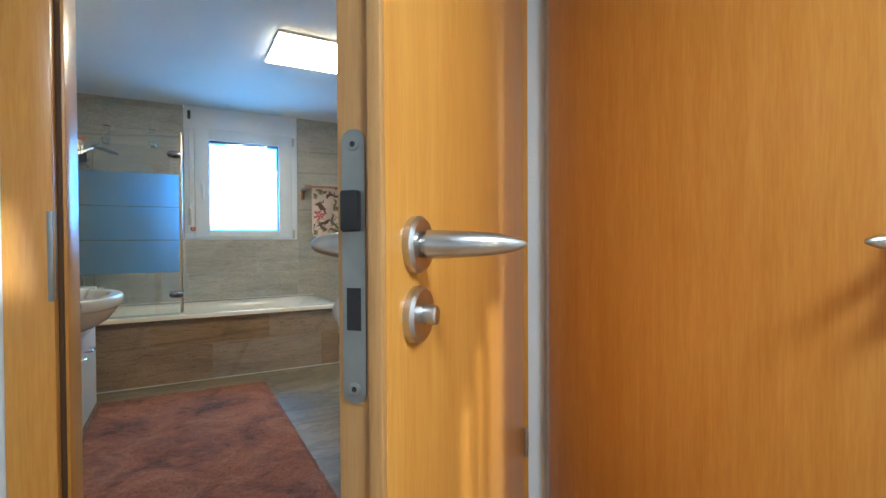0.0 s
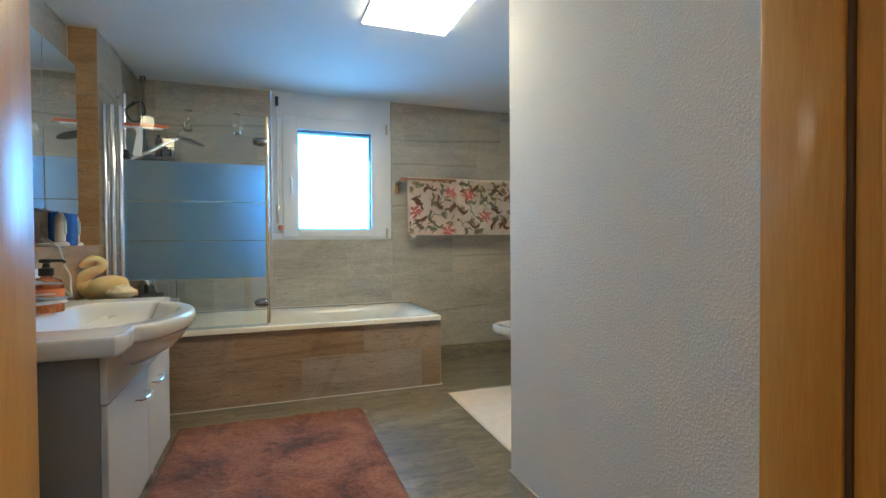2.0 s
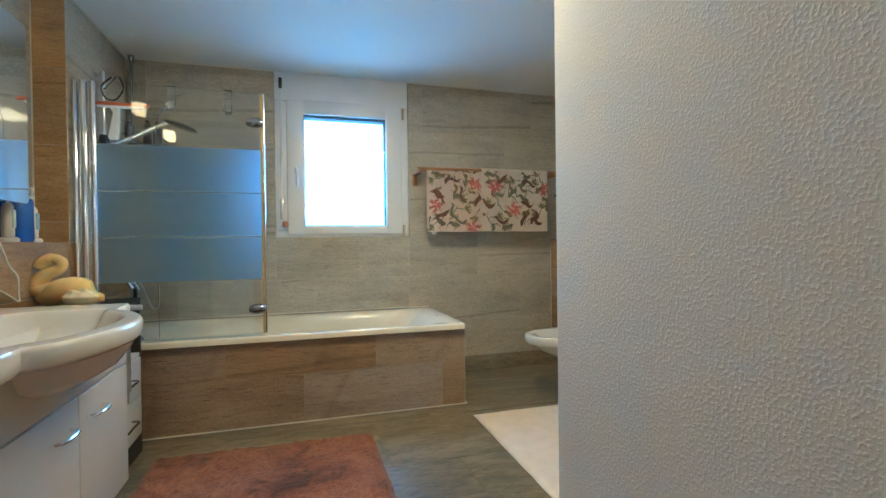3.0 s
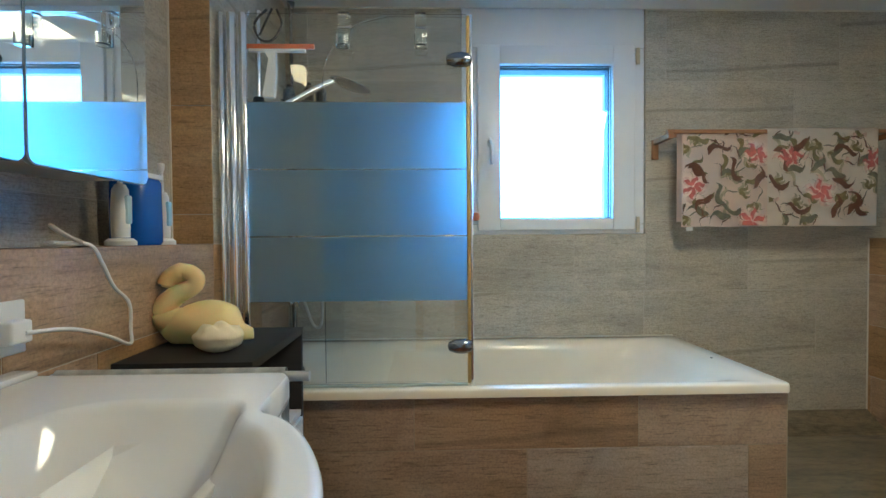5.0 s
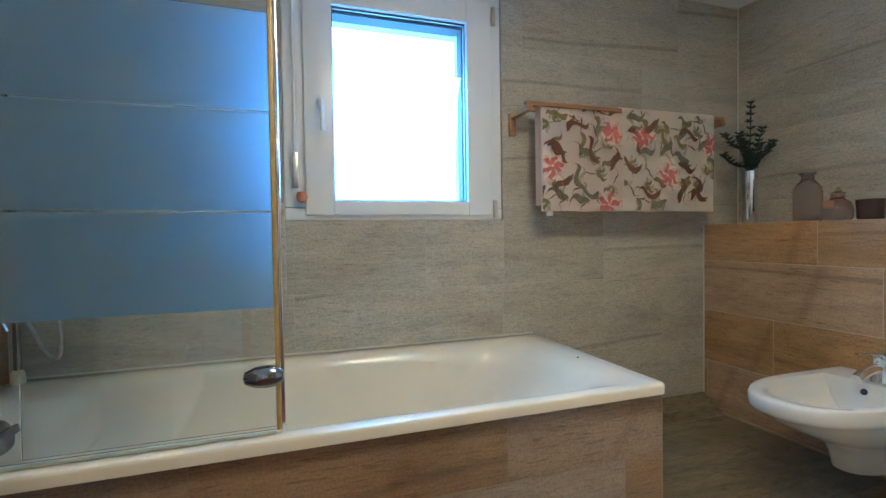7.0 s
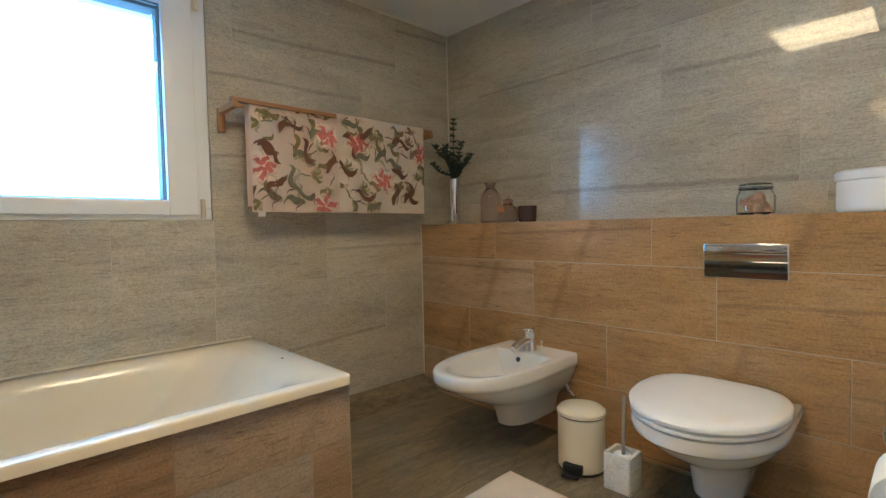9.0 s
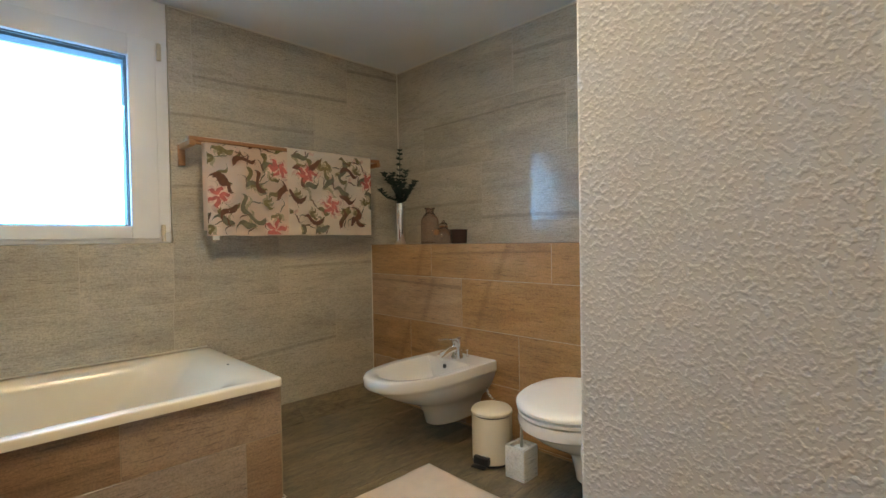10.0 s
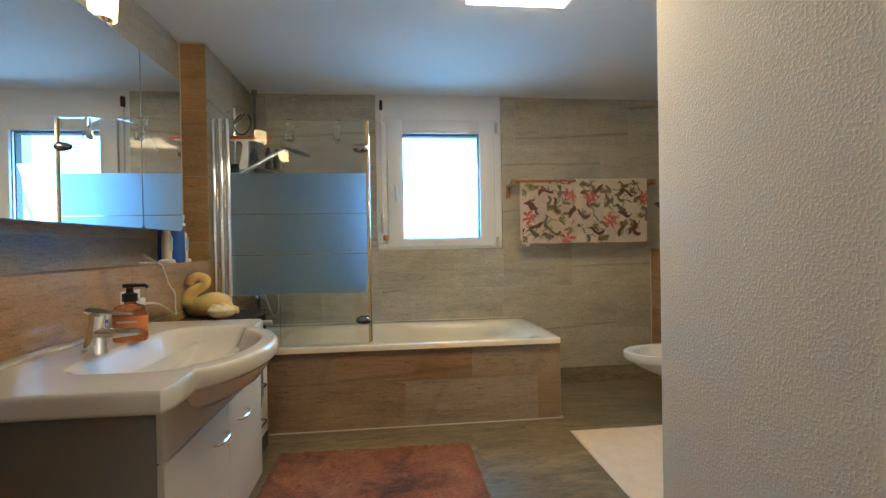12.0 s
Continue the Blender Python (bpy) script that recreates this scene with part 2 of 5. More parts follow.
def part(name, bm, mat, parent=None, label="", smooth=35, m=None):
    ob = new(name, mesh_of(name, bm, mat, smooth))
    if parent is not None:
        ob.parent = parent
    if m is not None:
        ob.matrix_basis = m
    return tagged(ob, label)


def solo(name, bm, mat, label, category, kind="", smooth=35, group="", m=None):
    ob = part(name, bm, mat, None, "", smooth, m)
    return tagged(ob, label, category, group, kind)


def box(x0, x1, y0, y1, z0, z1, bev=0.0, seg=2, bm=None):
    out = bm or bmesh.new()
    one = bmesh.new()
    bmesh.ops.create_cube(one, size=1)
    bmesh.ops.scale(one, vec=(x1 - x0, y1 - y0, z1 - z0), verts=one.verts[:])
    bmesh.ops.translate(one, vec=((x0 + x1) / 2, (y0 + y1) / 2, (z0 + z1) / 2), verts=one.verts[:])
    if bev:
        bmesh.ops.bevel(one, geom=one.edges[:], offset=bev, segments=seg, profile=0.5, affect="EDGES")
    return merge(out, one)


def merge(out, one, m=None):
    if m is not None:
        one.transform(m)
    tmp = bpy.data.meshes.new("tmp")
    one.to_mesh(tmp)
    one.free()
    out.from_mesh(tmp)
    bpy.data.meshes.remove(tmp)
    return out


def lathe(profile, n=28, bm=None, m=None, sx=1.0, sy=1.0):
    """A turned body: profile of (radius, height) from the bottom up."""
    one = bmesh.new()
    rings = []
    for r, z in profile:
        if r <= 1e-5:
            rings.append([one.verts.new((0, 0, z))])
        else:
            rings.append([one.verts.new((sx * r * math.cos(2 * math.pi * k / n), sy * r * math.sin(2 * math.pi * k / n), z)) for k in range(n)])
    for a, b in zip(rings, rings[1:]):
        for k in range(n):
            if len(a) == 1 and len(b) == 1:
                continue
            if len(a) == 1:
                one.faces.new((a[0], b[k], b[(k + 1) % n]))
            elif len(b) == 1:
                one.faces.new((a[k], a[(k + 1) % n], b[0]))
            else:
                one.faces.new((a[k], a[(k + 1) % n], b[(k + 1) % n], b[k]))
    return merge(bm or bmesh.new(), one, m)


def loft(rings, cap0=True, cap1=True, bm=None):
    """Skin over closed rings with equal numbers of points."""
    one = bmesh.new()
    vs = [[one.verts.new(p) for p in r] for r in rings]
    n = len(vs[0])
    for a, b in zip(vs, vs[1:]):
        for k in range(n):
            one.faces.new((a[k], a[(k + 1) % n], b[(k + 1) % n], b[k]))
    if cap0:
        one.faces.new(vs[0][::-1])
    if cap1:
        one.faces.new(vs[-1])
    return merge(bm or bmesh.new(), one)


def tube(points, radius, n=10, bm=None, taper=None):
    """A round bar along a smooth path."""
    pts = [Vector(p) for p in points]
    rings = []
    up = Vector((0.13, 0.21, 0.97)).normalized()
    for i, p in enumerate(pts):
        d = (pts[min(i + 1, len(pts) - 1)] - pts[max(i - 1, 0)]).normalized()
        a = d.cross(up)
        if a.length < 0.05:
            a = d.cross(Vector((1, 0, 0)))
        a.normalize()
        b = a.cross(d).normalized()
        r = radius * (taper[i] if taper else 1)
        rings.append([p + a * r * math.cos(2 * math.pi * k / n) + b * r * math.sin(2 * math.pi * k / n) for k in range(n)])
    return loft(rings, True, True, bm)


def smooth_path(points, steps=6):
    """Catmull-Rom through the points."""
    ps = [Vector(p) for p in points]
    ps = [ps[0]] + ps + [ps[-1]]
    out = []
    for i in range(1, len(ps) - 2):
        a, b, c, d = ps[i - 1:i + 3]
        for k in range(steps):
            t = k / steps
            out.append(0.5 * ((2 * b) + (c - a) * t + (2 * a - 5 * b + 4 * c - d) * t * t + (3 * b - a - 3 * c + d) * t ** 3))
    out.append(ps[-2])
    return out


def rounded(w, d, r, n=6, cx=0.0, cy=0.0):
    """Rounded rectangle outline."""
    pts = []
    for sx, sy, a0 in ((1, 1, 0), (-1, 1, 90), (-1, -1, 180), (1, -1, 270)):
        for k in range(n + 1):
            a = radians(a0 + 90 * k / n)
            pts.append((cx + sx * (w / 2 - r) + r * math.cos(a), cy + sy * (d / 2 - r) + r * math.sin(a)))
    return pts


# ---- structure ----
CEIL = 2.46
XL, XN, XP, XR = -0.645, -0.80, 2.785, 3.065
YB, YE, YD, YH = 6.245, 3.742, 2.44, 2.27
XW = 1.38
LEDGE = 1.12


def structure(name, bm, mat, label, smooth=None, category=""):
    return solo(name, bm, mat, label, category or name.split("_")[0], "structure", smooth)


floor = structure("floor", box(-0.95, 3.2, 2.27, 6.4, -0.12, -0.0022), FLOOR_GROUT, "grouted bed of the bathroom's stone floor tiles")
structure("floor_hall", box(-1.5, 1.6, -1.6, 2.27, -0.12, 0.0), PARQUET, "wooden hall floor before the bathroom door")
structure("ceiling", box(-1.0, 3.2, 2.27, 6.245, CEIL, CEIL + 0.12), CEILING_PAINT, "smooth white painted bathroom ceiling")
structure("ceiling_hall", box(-1.5, 1.6, -1.6, 2.27, CEIL, CEIL + 0.12), HALL_PAINT, "white painted hall ceiling")
# back wall in pieces round the window opening
WX0, WX1, WZ0 = 0.362, 1.438, 1.155
bm = box(-0.95, WX0, YB + 0.0022, YB + 0.30, 0, CEIL + 0.1)
box(WX1, 3.2, YB + 0.0022, YB + 0.30, 0, CEIL + 0.1, bm=bm)
box(WX0, WX1, YB + 0.0022, YB + 0.30, 0, WZ0, bm=bm)
wall_north = structure("wall_north", bm, GROUT, "window wall clad in grey stone tiles")
bm = box(XN - 0.15, XN - 0.0022, 2.27, 5.30, 0, CEIL)
box(XN - 0.15, XL - 0.0022, 5.308, YB + 0.0022, 0, CEIL, bm=bm)
box(XN - 0.0022, XL - 0.0022, 2.44, 5.308, 0, LEDGE - 0.0022, bm=bm)
wall_west = structure("wall_west", bm, GROUT, "washbasin wall with a tiled ledge and pillar")
bm = box(XR + 0.0022, XR + 0.15, YE, YB + 0.0022, 0, CEIL)
box(XP + 0.0022, XR + 0.0022, YE, YB + 0.0022, 0, LEDGE - 0.0022, bm=bm)
wall_east = structure("wall_east", bm, GROUT, "toilet wall with a tiled half-height ledge")
structure("wall_partition", box(XW, XR + 0.15, YD, YE, 0, CEIL, 0.006), PLASTER, "white fleck-plastered wall corner beside the bathroom door")
bm = box(-1.0, 0.08, YH, YD, 0, CEIL)
box(1.275, 1.6, YH, YD, 0, CEIL, bm=bm)
box(0.08, 1.275, YH, YD, 2.09, CEIL, bm=bm)
structure("wall_south", bm, HALL_PAINT, "white painted wall round the bathroom doorway")
bm = box(1.44, 1.6, -1.6, 1.185, 0, CEIL)
box(1.44, 1.6, 2.24, 2.27, 0, CEIL, bm=bm)
box(1.44, 1.6, 1.185, 2.24, 2.09, CEIL, bm=bm)
structure("wall_hall_east", bm, HALL_PAINT, "white hall wall with a second wooden door")
structure("wall_hall_west", box(-1.62, -1.5, -1.6, 2.27, 0, CEIL), HALL_PAINT, "plain white hall wall")


def pierced(x0, x1, y0, y1, z1, holes):
    """A wall along x with rectangular openings (x0, x1, z0, z1) through it."""
    out = bmesh.new()
    levels = sorted({0.0, z1} | {h[2] for h in holes} | {h[3] for h in holes})
    for a, b in zip(levels, levels[1:]):
        x = x0
        for h in sorted(h for h in holes if h[2] < (a + b) / 2 < h[3]):
            box(x, h[0], y0, y1, a, b, bm=out)
            x = h[1]
        box(x, x1, y0, y1, a, b, bm=out)
    return out


# low sun passes slits added to the unseen end wall to shape its patches
SUN_SLITS = [(-0.335, -0.272, 1.70, 1.78), (-0.335, -0.282, 1.78, 1.85), (-0.335, -0.295, 1.85, 1.90),
             (0.455, 0.50, 1.10, 1.45), (0.53, 0.57, 1.10, 1.53), (0.60, 0.735, 1.10, 1.60), (0.705, 0.735, 1.60, 2.30)]
structure("wall_hall_south", pierced(-1.5, 1.6, -1.72, -1.6, CEIL, SUN_SLITS), HALL_PAINT, "unseen white hall end wall with slits added to shape sun patches")

# ---- the largest things ----
# bathtub
def bathtub():
    t = thing("bathtub", 0, 0, 0, 0, "white enamel bathtub set in a stone-tiled surround under the window", "bathtub")
    x0, x1, y0, y1, zt = XL + 0.002, 1.606, 5.310, YB - 0.002, 0.55
    cx, cy, w, d = (x0 + x1) / 2, (y0 + y1) / 2, x1 - x0, y1 - y0
    def ring(wi, de, r, z, ox=0.0, oy=0.0):
        return [(px, py, z) for px, py in rounded(wi, de, r, 8, cx + ox, cy + oy)]
    rings = [ring(w, d, 0.03, zt - 0.035), ring(w, d, 0.03, zt - 0.010), ring(w - 0.004, d - 0.004, 0.03, zt - 0.003), ring(w - 0.014, d - 0.014, 0.03, zt)]
    # rim rolling softly into the well; the far end slopes like a backrest
    for inset, drop, r, rear in ((0.05, 0.001, 0.07, 0.03), (0.066, 0.005, 0.10, 0.05), (0.080, 0.013, 0.13, 0.065), (0.092, 0.028, 0.15, 0.08), (0.102, 0.055, 0.165, 0.10), (0.113, 0.10, 0.175, 0.13), (0.128, 0.17, 0.18, 0.18),
                                 (0.148, 0.25, 0.18, 0.25), (0.175, 0.32, 0.17, 0.33), (0.21, 0.365, 0.15, 0.40), (0.27, 0.392, 0.12, 0.48), (0.36, 0.402, 0.06, 0.60)):
        rings.append(ring(w - 2 * inset - rear, d - 2 * inset, r, zt - drop, -rear / 2))
    part("tub", loft(rings, False, True), ENAMEL, t, smooth=50)
    part("apron", box(x0 + 0.002, x1 - 0.02, 5.3372, 5.37, 0, zt - 0.036), BROWN_GROUT, t, "tile bed of the apron")
    part("end_panel", box(x1 - 0.03, x1 - 0.0022, 5.3372, YB - 0.004, 0, zt - 0.036), BROWN_GROUT, t)
    part("overflow_cap", lathe([(0.0, 0.0), (0.006, 0.001), (0.006, 0.003), (0, 0.0035)], 12), BLACK, t, "tiny dark hole plug", m=pose(1.52, 5.72, zt + 0.002))
    k = part("overflow_knob", lathe([(0.0, 0.0), (0.040, 0.0), (0.052, 0.004), (0.056, 0.014), (0.054, 0.034), (0.046, 0.046), (0.02, 0.05), (0, 0.05)], 28), SMOKE, t, "round dark chrome overflow turn knob", m=pose(-0.517, 5.815, 0.472, 0, 72, 0))
    part("finger_grip", box(-0.014, 0.014, -0.050, 0.050, 0.046, 0.064, 0.006, 3), SMOKE, k)
    return t


bathtub()


# window
def window():
    t = thing("window_1", 0, 0, 0, 0, "white plastic tilt window under a white panel, overexposed daylight behind", "window", kind="structure")
    y = 6.262
    part("upper_panel", box(WX0 + 0.002, WX1 - 0.002, y, y + 0.12, 2.242, CEIL + 0.09, 0.004), UPVC, t)
    fr = thing("window_frame")
    fr.parent = t
    for n, b in (("jamb", box(WX0 + 0.002, 0.47, y, y + 0.07, WZ0 + 0.06, 2.24, 0.004)), ("jamb", box(1.365, WX1 - 0.002, y, y + 0.07, WZ0 + 0.06, 2.24, 0.004)),
                 ("bottom_rail", box(WX0 + 0.002, WX1 - 0.002, y, y + 0.07, WZ0 + 0.002, WZ0 + 0.058, 0.004)), ):
        part(n, b, UPVC, fr)
    s = thing("sash")
    s.parent = t
    a0, a1, c0, c1, ys = 0.452, 1.375, 1.178, 2.252, y - 0.022
    g0, g1, h0, h1 = 0.584, 1.244, 1.248, 2.14
    for n, b in (("stile", box(a0, g0, ys, ys + 0.065, c0, c1, 0.007, 3)), ("stile", box(g1, a1, ys, ys + 0.065, c0, c1, 0.007, 3)),
                 ("rail", box(g0 - 0.002, g1 + 0.002, ys + 0.001, ys + 0.064, c0 + 0.001, h0, 0.006, 3)), ("rail", box(g0 - 0.002, g1 + 0.002, ys + 0.001, ys + 0.064, h1, c1 - 0.001, 0.006, 3))):
        part(n, b, UPVC, s)
    pane = part("pane", box(g0 - 0.01, g1 + 0.01, ys + 0.036, ys + 0.042, h0 - 0.01, h1 + 0.01), CLEAR, s)
    pane.visible_shadow = False
    for b in (box(g0, g0 + 0.005, ys + 0.028, ys + 0.0355, h0, h1), box(g1 - 0.005, g1, ys + 0.028, ys + 0.0355, h0, h1), box(g0 + 0.0055, g1 - 0.0055, ys + 0.028, ys + 0.0355, h0, h0 + 0.005), box(g0 + 0.0055, g1 - 0.0055, ys + 0.028, ys + 0.0355, h1 - 0.006, h1)):
        part("gasket", b, RUBBER, s, "dark glazing gasket")
    h = lathe([(0, 0), (0.016, 0), (0.016, 0.008), (0.012, 0.012), (0, 0.012)], 20, sx=0.9, sy=1.9)
    tube(smooth_path([(0, 0, 0.01), (0, 0, 0.035), (0.003, -0.02, 0.048), (0.006, -0.08, 0.05), (0.008, -0.135, 0.046)]), 0.011, 10, h)
    part("handle", h, UPVC, t, "white lever handle turned down", m=pose(0.522, ys, 1.69, 90, 0, 0))
    for x, z in ((1.392, 2.19), (1.392, 1.21)):
        part("hinge_cover", lathe([(0, 0), (0.011, 0), (0.011, 0.085), (0.008, 0.09), (0, 0.09)], 14), HINGE_TAN, t, "beige hinge cover", m=pose(x, ys + 0.004, z - 0.045))
    # shutter winding rod in the gap beside the frame
    r = thing("winding_rod")
    r.parent = t
    part("bracket", box(0.398, 0.424, y - 0.035, y - 0.001, 2.33, 2.41, 0.005), BLACK, r)
    part("rod", tube([(0.411, y - 0.012, 2.34), (0.411, y - 0.012, 1.45)], 0.006), UPVC, r)
    part("clip", box(0.398, 0.424, y - 0.03, y - 0.001, 1.30, 1.46, 0.004), STEEL, r)
    part("crank_knob", lathe([(0, 0), (0.02, 0.004), (0.026, 0.025), (0.02, 0.046), (0, 0.05)], 16), plain("terracotta_plastic", (0.55, 0.22, 0.14), 0.5), r, m=pose(0.436, y - 0.035, 1.235))
    return t


window()
structure("backdrop", box(-4, 6, 8.6, 8.62, -1.5, 6), glow("bright_sky_glare", (0.15, 0.50, 1.0), 8.5), "white overexposed daylight outside the window")
t = thing("window_reveal", kind="structure", label="white outer reveal of the window opening", category="window reveal")
part("side", box(WX0 + 0.001, 0.545, 6.335, 6.56, WZ0 + 0.001, 2.45), UPVC, t)
# shade of the outer reveal is put into these two strips' dark colour
part("shutter_guide", box(1.239, 1.294, 6.312, 6.372, 1.236, 2.16), RUBBER, t, "dark strip coloured for the shade of the side reveal")
part("shutter_slot", box(0.546, 1.2385, 6.312, 6.40, 2.128, 2.169), RUBBER, t, "roller shutter slot with its shade put into a dark colour")
part("side", box(1.295, WX1 - 0.001, 6.373, 6.56, WZ0 + 0.001, 2.45), UPVC, t)
part("top", box(0.546, 1.294, 6.385, 6.56, 2.17, 2.45), UPVC, t)
part("sill", box(0.546, 1.294, 6.335, 6.58, WZ0 + 0.001, 1.235), UPVC, t)

# ceiling lamp
t = thing("ceiling_light", 1.14, 4.375, CEIL, 0, "flat square LED panel lamp lit on the ceiling", "ceiling lamp")
part("housing", box(-0.262, 0.262, -0.272, 0.272, -0.022, 0.0, 0.002), WHITE_PLASTIC, t)
part("diffuser", box(-0.26, 0.26, -0.27, 0.27, -0.029, -0.0225, 0.002), LED, t, "glowing white diffuser")


# door leaves
def lever(parent, m, reach):
    h = part("lever_handle", lathe([(0, 0), (0.034, 0), (0.034, 0.008), (0.03, 0.012), (0.012, 0.013), (0.012, 0.03), (0, 0.03)], 28, sx=1.25), STEEL, parent, "satin steel lever handle", m=m)
    steps = [0.0, 0.1, 0.2, 0.3, 0.4, 0.5, 0.6, 0.7, 0.78, 0.85, 0.9, 0.94, 0.97, 0.985, 0.996, 1.0]
    pts = [(0.012 * k + 0.026 * k * k, 0, 0.016 + reach * k) for k in steps]
    tap = [max(0.03, (1.0 - 0.30 * k ** 1.5) * math.sqrt(max(0.0, 1 - k ** 4.5))) for k in steps]
    neck = tube(pts, 0.0172, 24, taper=tap)
    part("grip", neck, STEEL, h, smooth=60)
    return h


def door_leaf(name, m, length, label):
    """Leaf along +x from the hinge, thickness towards -y; lever on both faces at the far end."""
    TH = 0.055
    t = thing(name, label=label, category="door", kind="structure")
    t.matrix_world = m
    part("leaf", box(0.0, length, -TH, 0, 0.01, 2.075, 0.003), BEECH, t)
    part("edge_band", box(length + 0.0002, length + 0.003, -TH + 0.002, -0.016, 0.012, 2.073, 0.001), BEECH_EDGE, t)
    part("rebate_lip", box(length + 0.0002, length + 0.012, -0.0155, -0.0002, 0.012, 2.073, 0.002), BEECH_EDGE, t)
    xh = length - 0.085
    for side in (1, -1):
        if side > 0:
            turn = Matrix.Translation((xh, 0, 1.118)) @ Matrix(((-1, 0, 0, 0), (0, 0, 1, 0), (0, 1, 0, 0), (0, 0, 0, 1)))
        else:
            turn = Matrix.Translation((xh, -TH, 1.118)) @ Matrix(((-1, 0, 0, 0), (0, 0, -1, 0), (0, -1, 0, 0), (0, 0, 0, 1)))
        lever(t, turn, 0.112 if side > 0 else 0.090)
        low = turn.copy()
        low.translation.z -= 0.083
        rose = part("lock_rose", lathe([(0, 0), (0.034, 0), (0.034, 0.008), (0.03, 0.012), (0, 0.013)], 28, sx=1.25), STEEL, t, "round satin steel lock rose", m=low)
        if side < 0:
            part("turn_knob", lathe([(0.011, 0.013), (0.011, 0.018), (0.026, 0.019), (0.0275, 0.022), (0.0255, 0.033), (0.019, 0.044), (0.010, 0.051), (0, 0.053)], 28, sx=0.7, sy=1.0), STEEL, rose)
        else:
            part("release_pin", lathe([(0, 0.012), (0.012, 0.013), (0.012, 0.026), (0.01, 0.028), (0, 0.028)], 20), STEEL, rose)
    lp = part("lock_plate", loft([[(0, y, z) for y, z in rounded(0.026, 0.283, 0.0128, 8)], [(0.0022, y, z) for y, z in rounded(0.026, 0.283, 0.0128, 8)]]), PLATE_STEEL, t, "grey rounded lock face plate", m=pose(length + 0.0032, -0.034, 1.0955))
    part("latch", box(0.0, 0.012, -0.010, 0.010, -0.021, 0.021, 0.003), BLACK, lp, "dark latch bolt", m=pose(0.002, 0, 0.0575))
    part("bolt_hole", box(0.0021, 0.0027, -0.008, 0.008, -0.0655, -0.0215), BLACK, lp)
    for z in (0.42,):
        part("hinge", lathe([(0, 0), (0.007, 0), (0.008, 0.003), (0.008, 0.09), (0.007, 0.093), (0, 0.093)], 14), STEEL, t, "slim steel hinge barrel", m=pose(0.006, 0.0085, z))
    for z in (0.126, -0.126):
        sc = part("screw", lathe([(0, 0), (0.0068, 0), (0.0064, 0.0010), (0.003, 0.0014), (0, 0.0014)], 16), PLATE_STEEL, lp, m=pose(0.0022, 0, z, 0, 90, 0))
        part("recess", lathe([(0, 0.0014), (0.0032, 0.0014), (0.0028, 0.0017), (0, 0.0017)], 6), BLACK, sc, "dark screw recess")
    return t


LEAF_ANGLE = math.degrees(math.atan2(1.432 - 2.215, 0.505 - 1.30))
door_leaf("door_1", pose(1.30, 2.215, 0, 0, 0, LEAF_ANGLE), 1.116, "honey beech bathroom door standing half open")
door_leaf("door_2", pose(1.444, 2.195, 0, 0, 0, -90), 0.995, "closed honey beech hall door beside the bathroom")


# door frame
def door_frame():
    t = thing("door_frame_1", label="honey beech frame lining the bathroom doorway", category="door frame", kind="structure")
    for s, xa in ((1, 0.085), (-1, 1.270)):
        def bx(x0, x1, y0, y1, z0, z1, bev):
            a, c = xa + s * x0, xa + s * x1
            return box(min(a, c), max(a, c), y0, y1, z0, z1, bev)
        part("lining", bx(-0.02, 0.0, 2.262, 2.44, 0, 2.09, 0.002), BEECH, t)
        part("stop", bx(0.0002, 0.016, 2.315, 2.4600, 0, 2.075, 0.003), BEECH, t)
        part("architrave", bx(-0.08, 0.004, 2.25, 2.2695, 0, 2.16, 0.004), BEECH, t)
        part("architrave", bx(-0.06, 0.012, 2.4405, 2.456, 0, 2.15, 0.004), BEECH, t)
        part("seal", bx(0.0004, 0.010, 2.304, 2.3145, 0, 2.075, 0.002), plain("brown_rubber", (0.10, 0.05, 0.02), 0.7), t)
    part("head_lining", box(0.085, 1.270, 2.262, 2.44, 2.078, 2.09, 0.002), BEECH, t)
    part("head_architrave", box(0.092, 1.263, 2.25, 2.2695, 2.075, 2.16, 0.004), BEECH, t)
    sp = part("strike_plate", box(0.0852, 0.0885, 2.256, 2.285, 1.0, 1.19, 0.0015), PLATE_STEEL, t, "grey metal strike plate")
    part("strike_lip", box(0.078, 0.0885, 2.2465, 2.2555, 1.0, 1.19, 0.002), PLATE_STEEL, sp)
    return t


door_frame()

# ---- shower end of the bath ----
# blue tint puts the window's daylight cast into the glass colour
FROST, fn, fl, fb = material("etched_glass", 0.53)
fb.inputs["Base Color"].default_value, fb.inputs["Transmission Weight"].default_value = (0.62, 0.82, 0.96, 1), 1.0
ft, fm = fn.new("ShaderNodeBsdfTranslucent"), fn.new("ShaderNodeMixShader")
ft.inputs["Color"].default_value, fm.inputs["Fac"].default_value = (0.80, 0.92, 0.99, 1), 0.006
fl.new(fb.outputs[0], fm.inputs[1])
fl.new(ft.outputs[0], fm.inputs[2])
fl.new(fm.outputs[0], fn["Material Output"].inputs["Surface"])
GOLD_SEAL = plain("yellowed_seal", (0.50, 0.34, 0.12), 0.35, vary=0.15, scale=14)
ALU = plain("polished_aluminium", (0.82, 0.83, 0.84), 0.13, 1.0, vary=0.04)


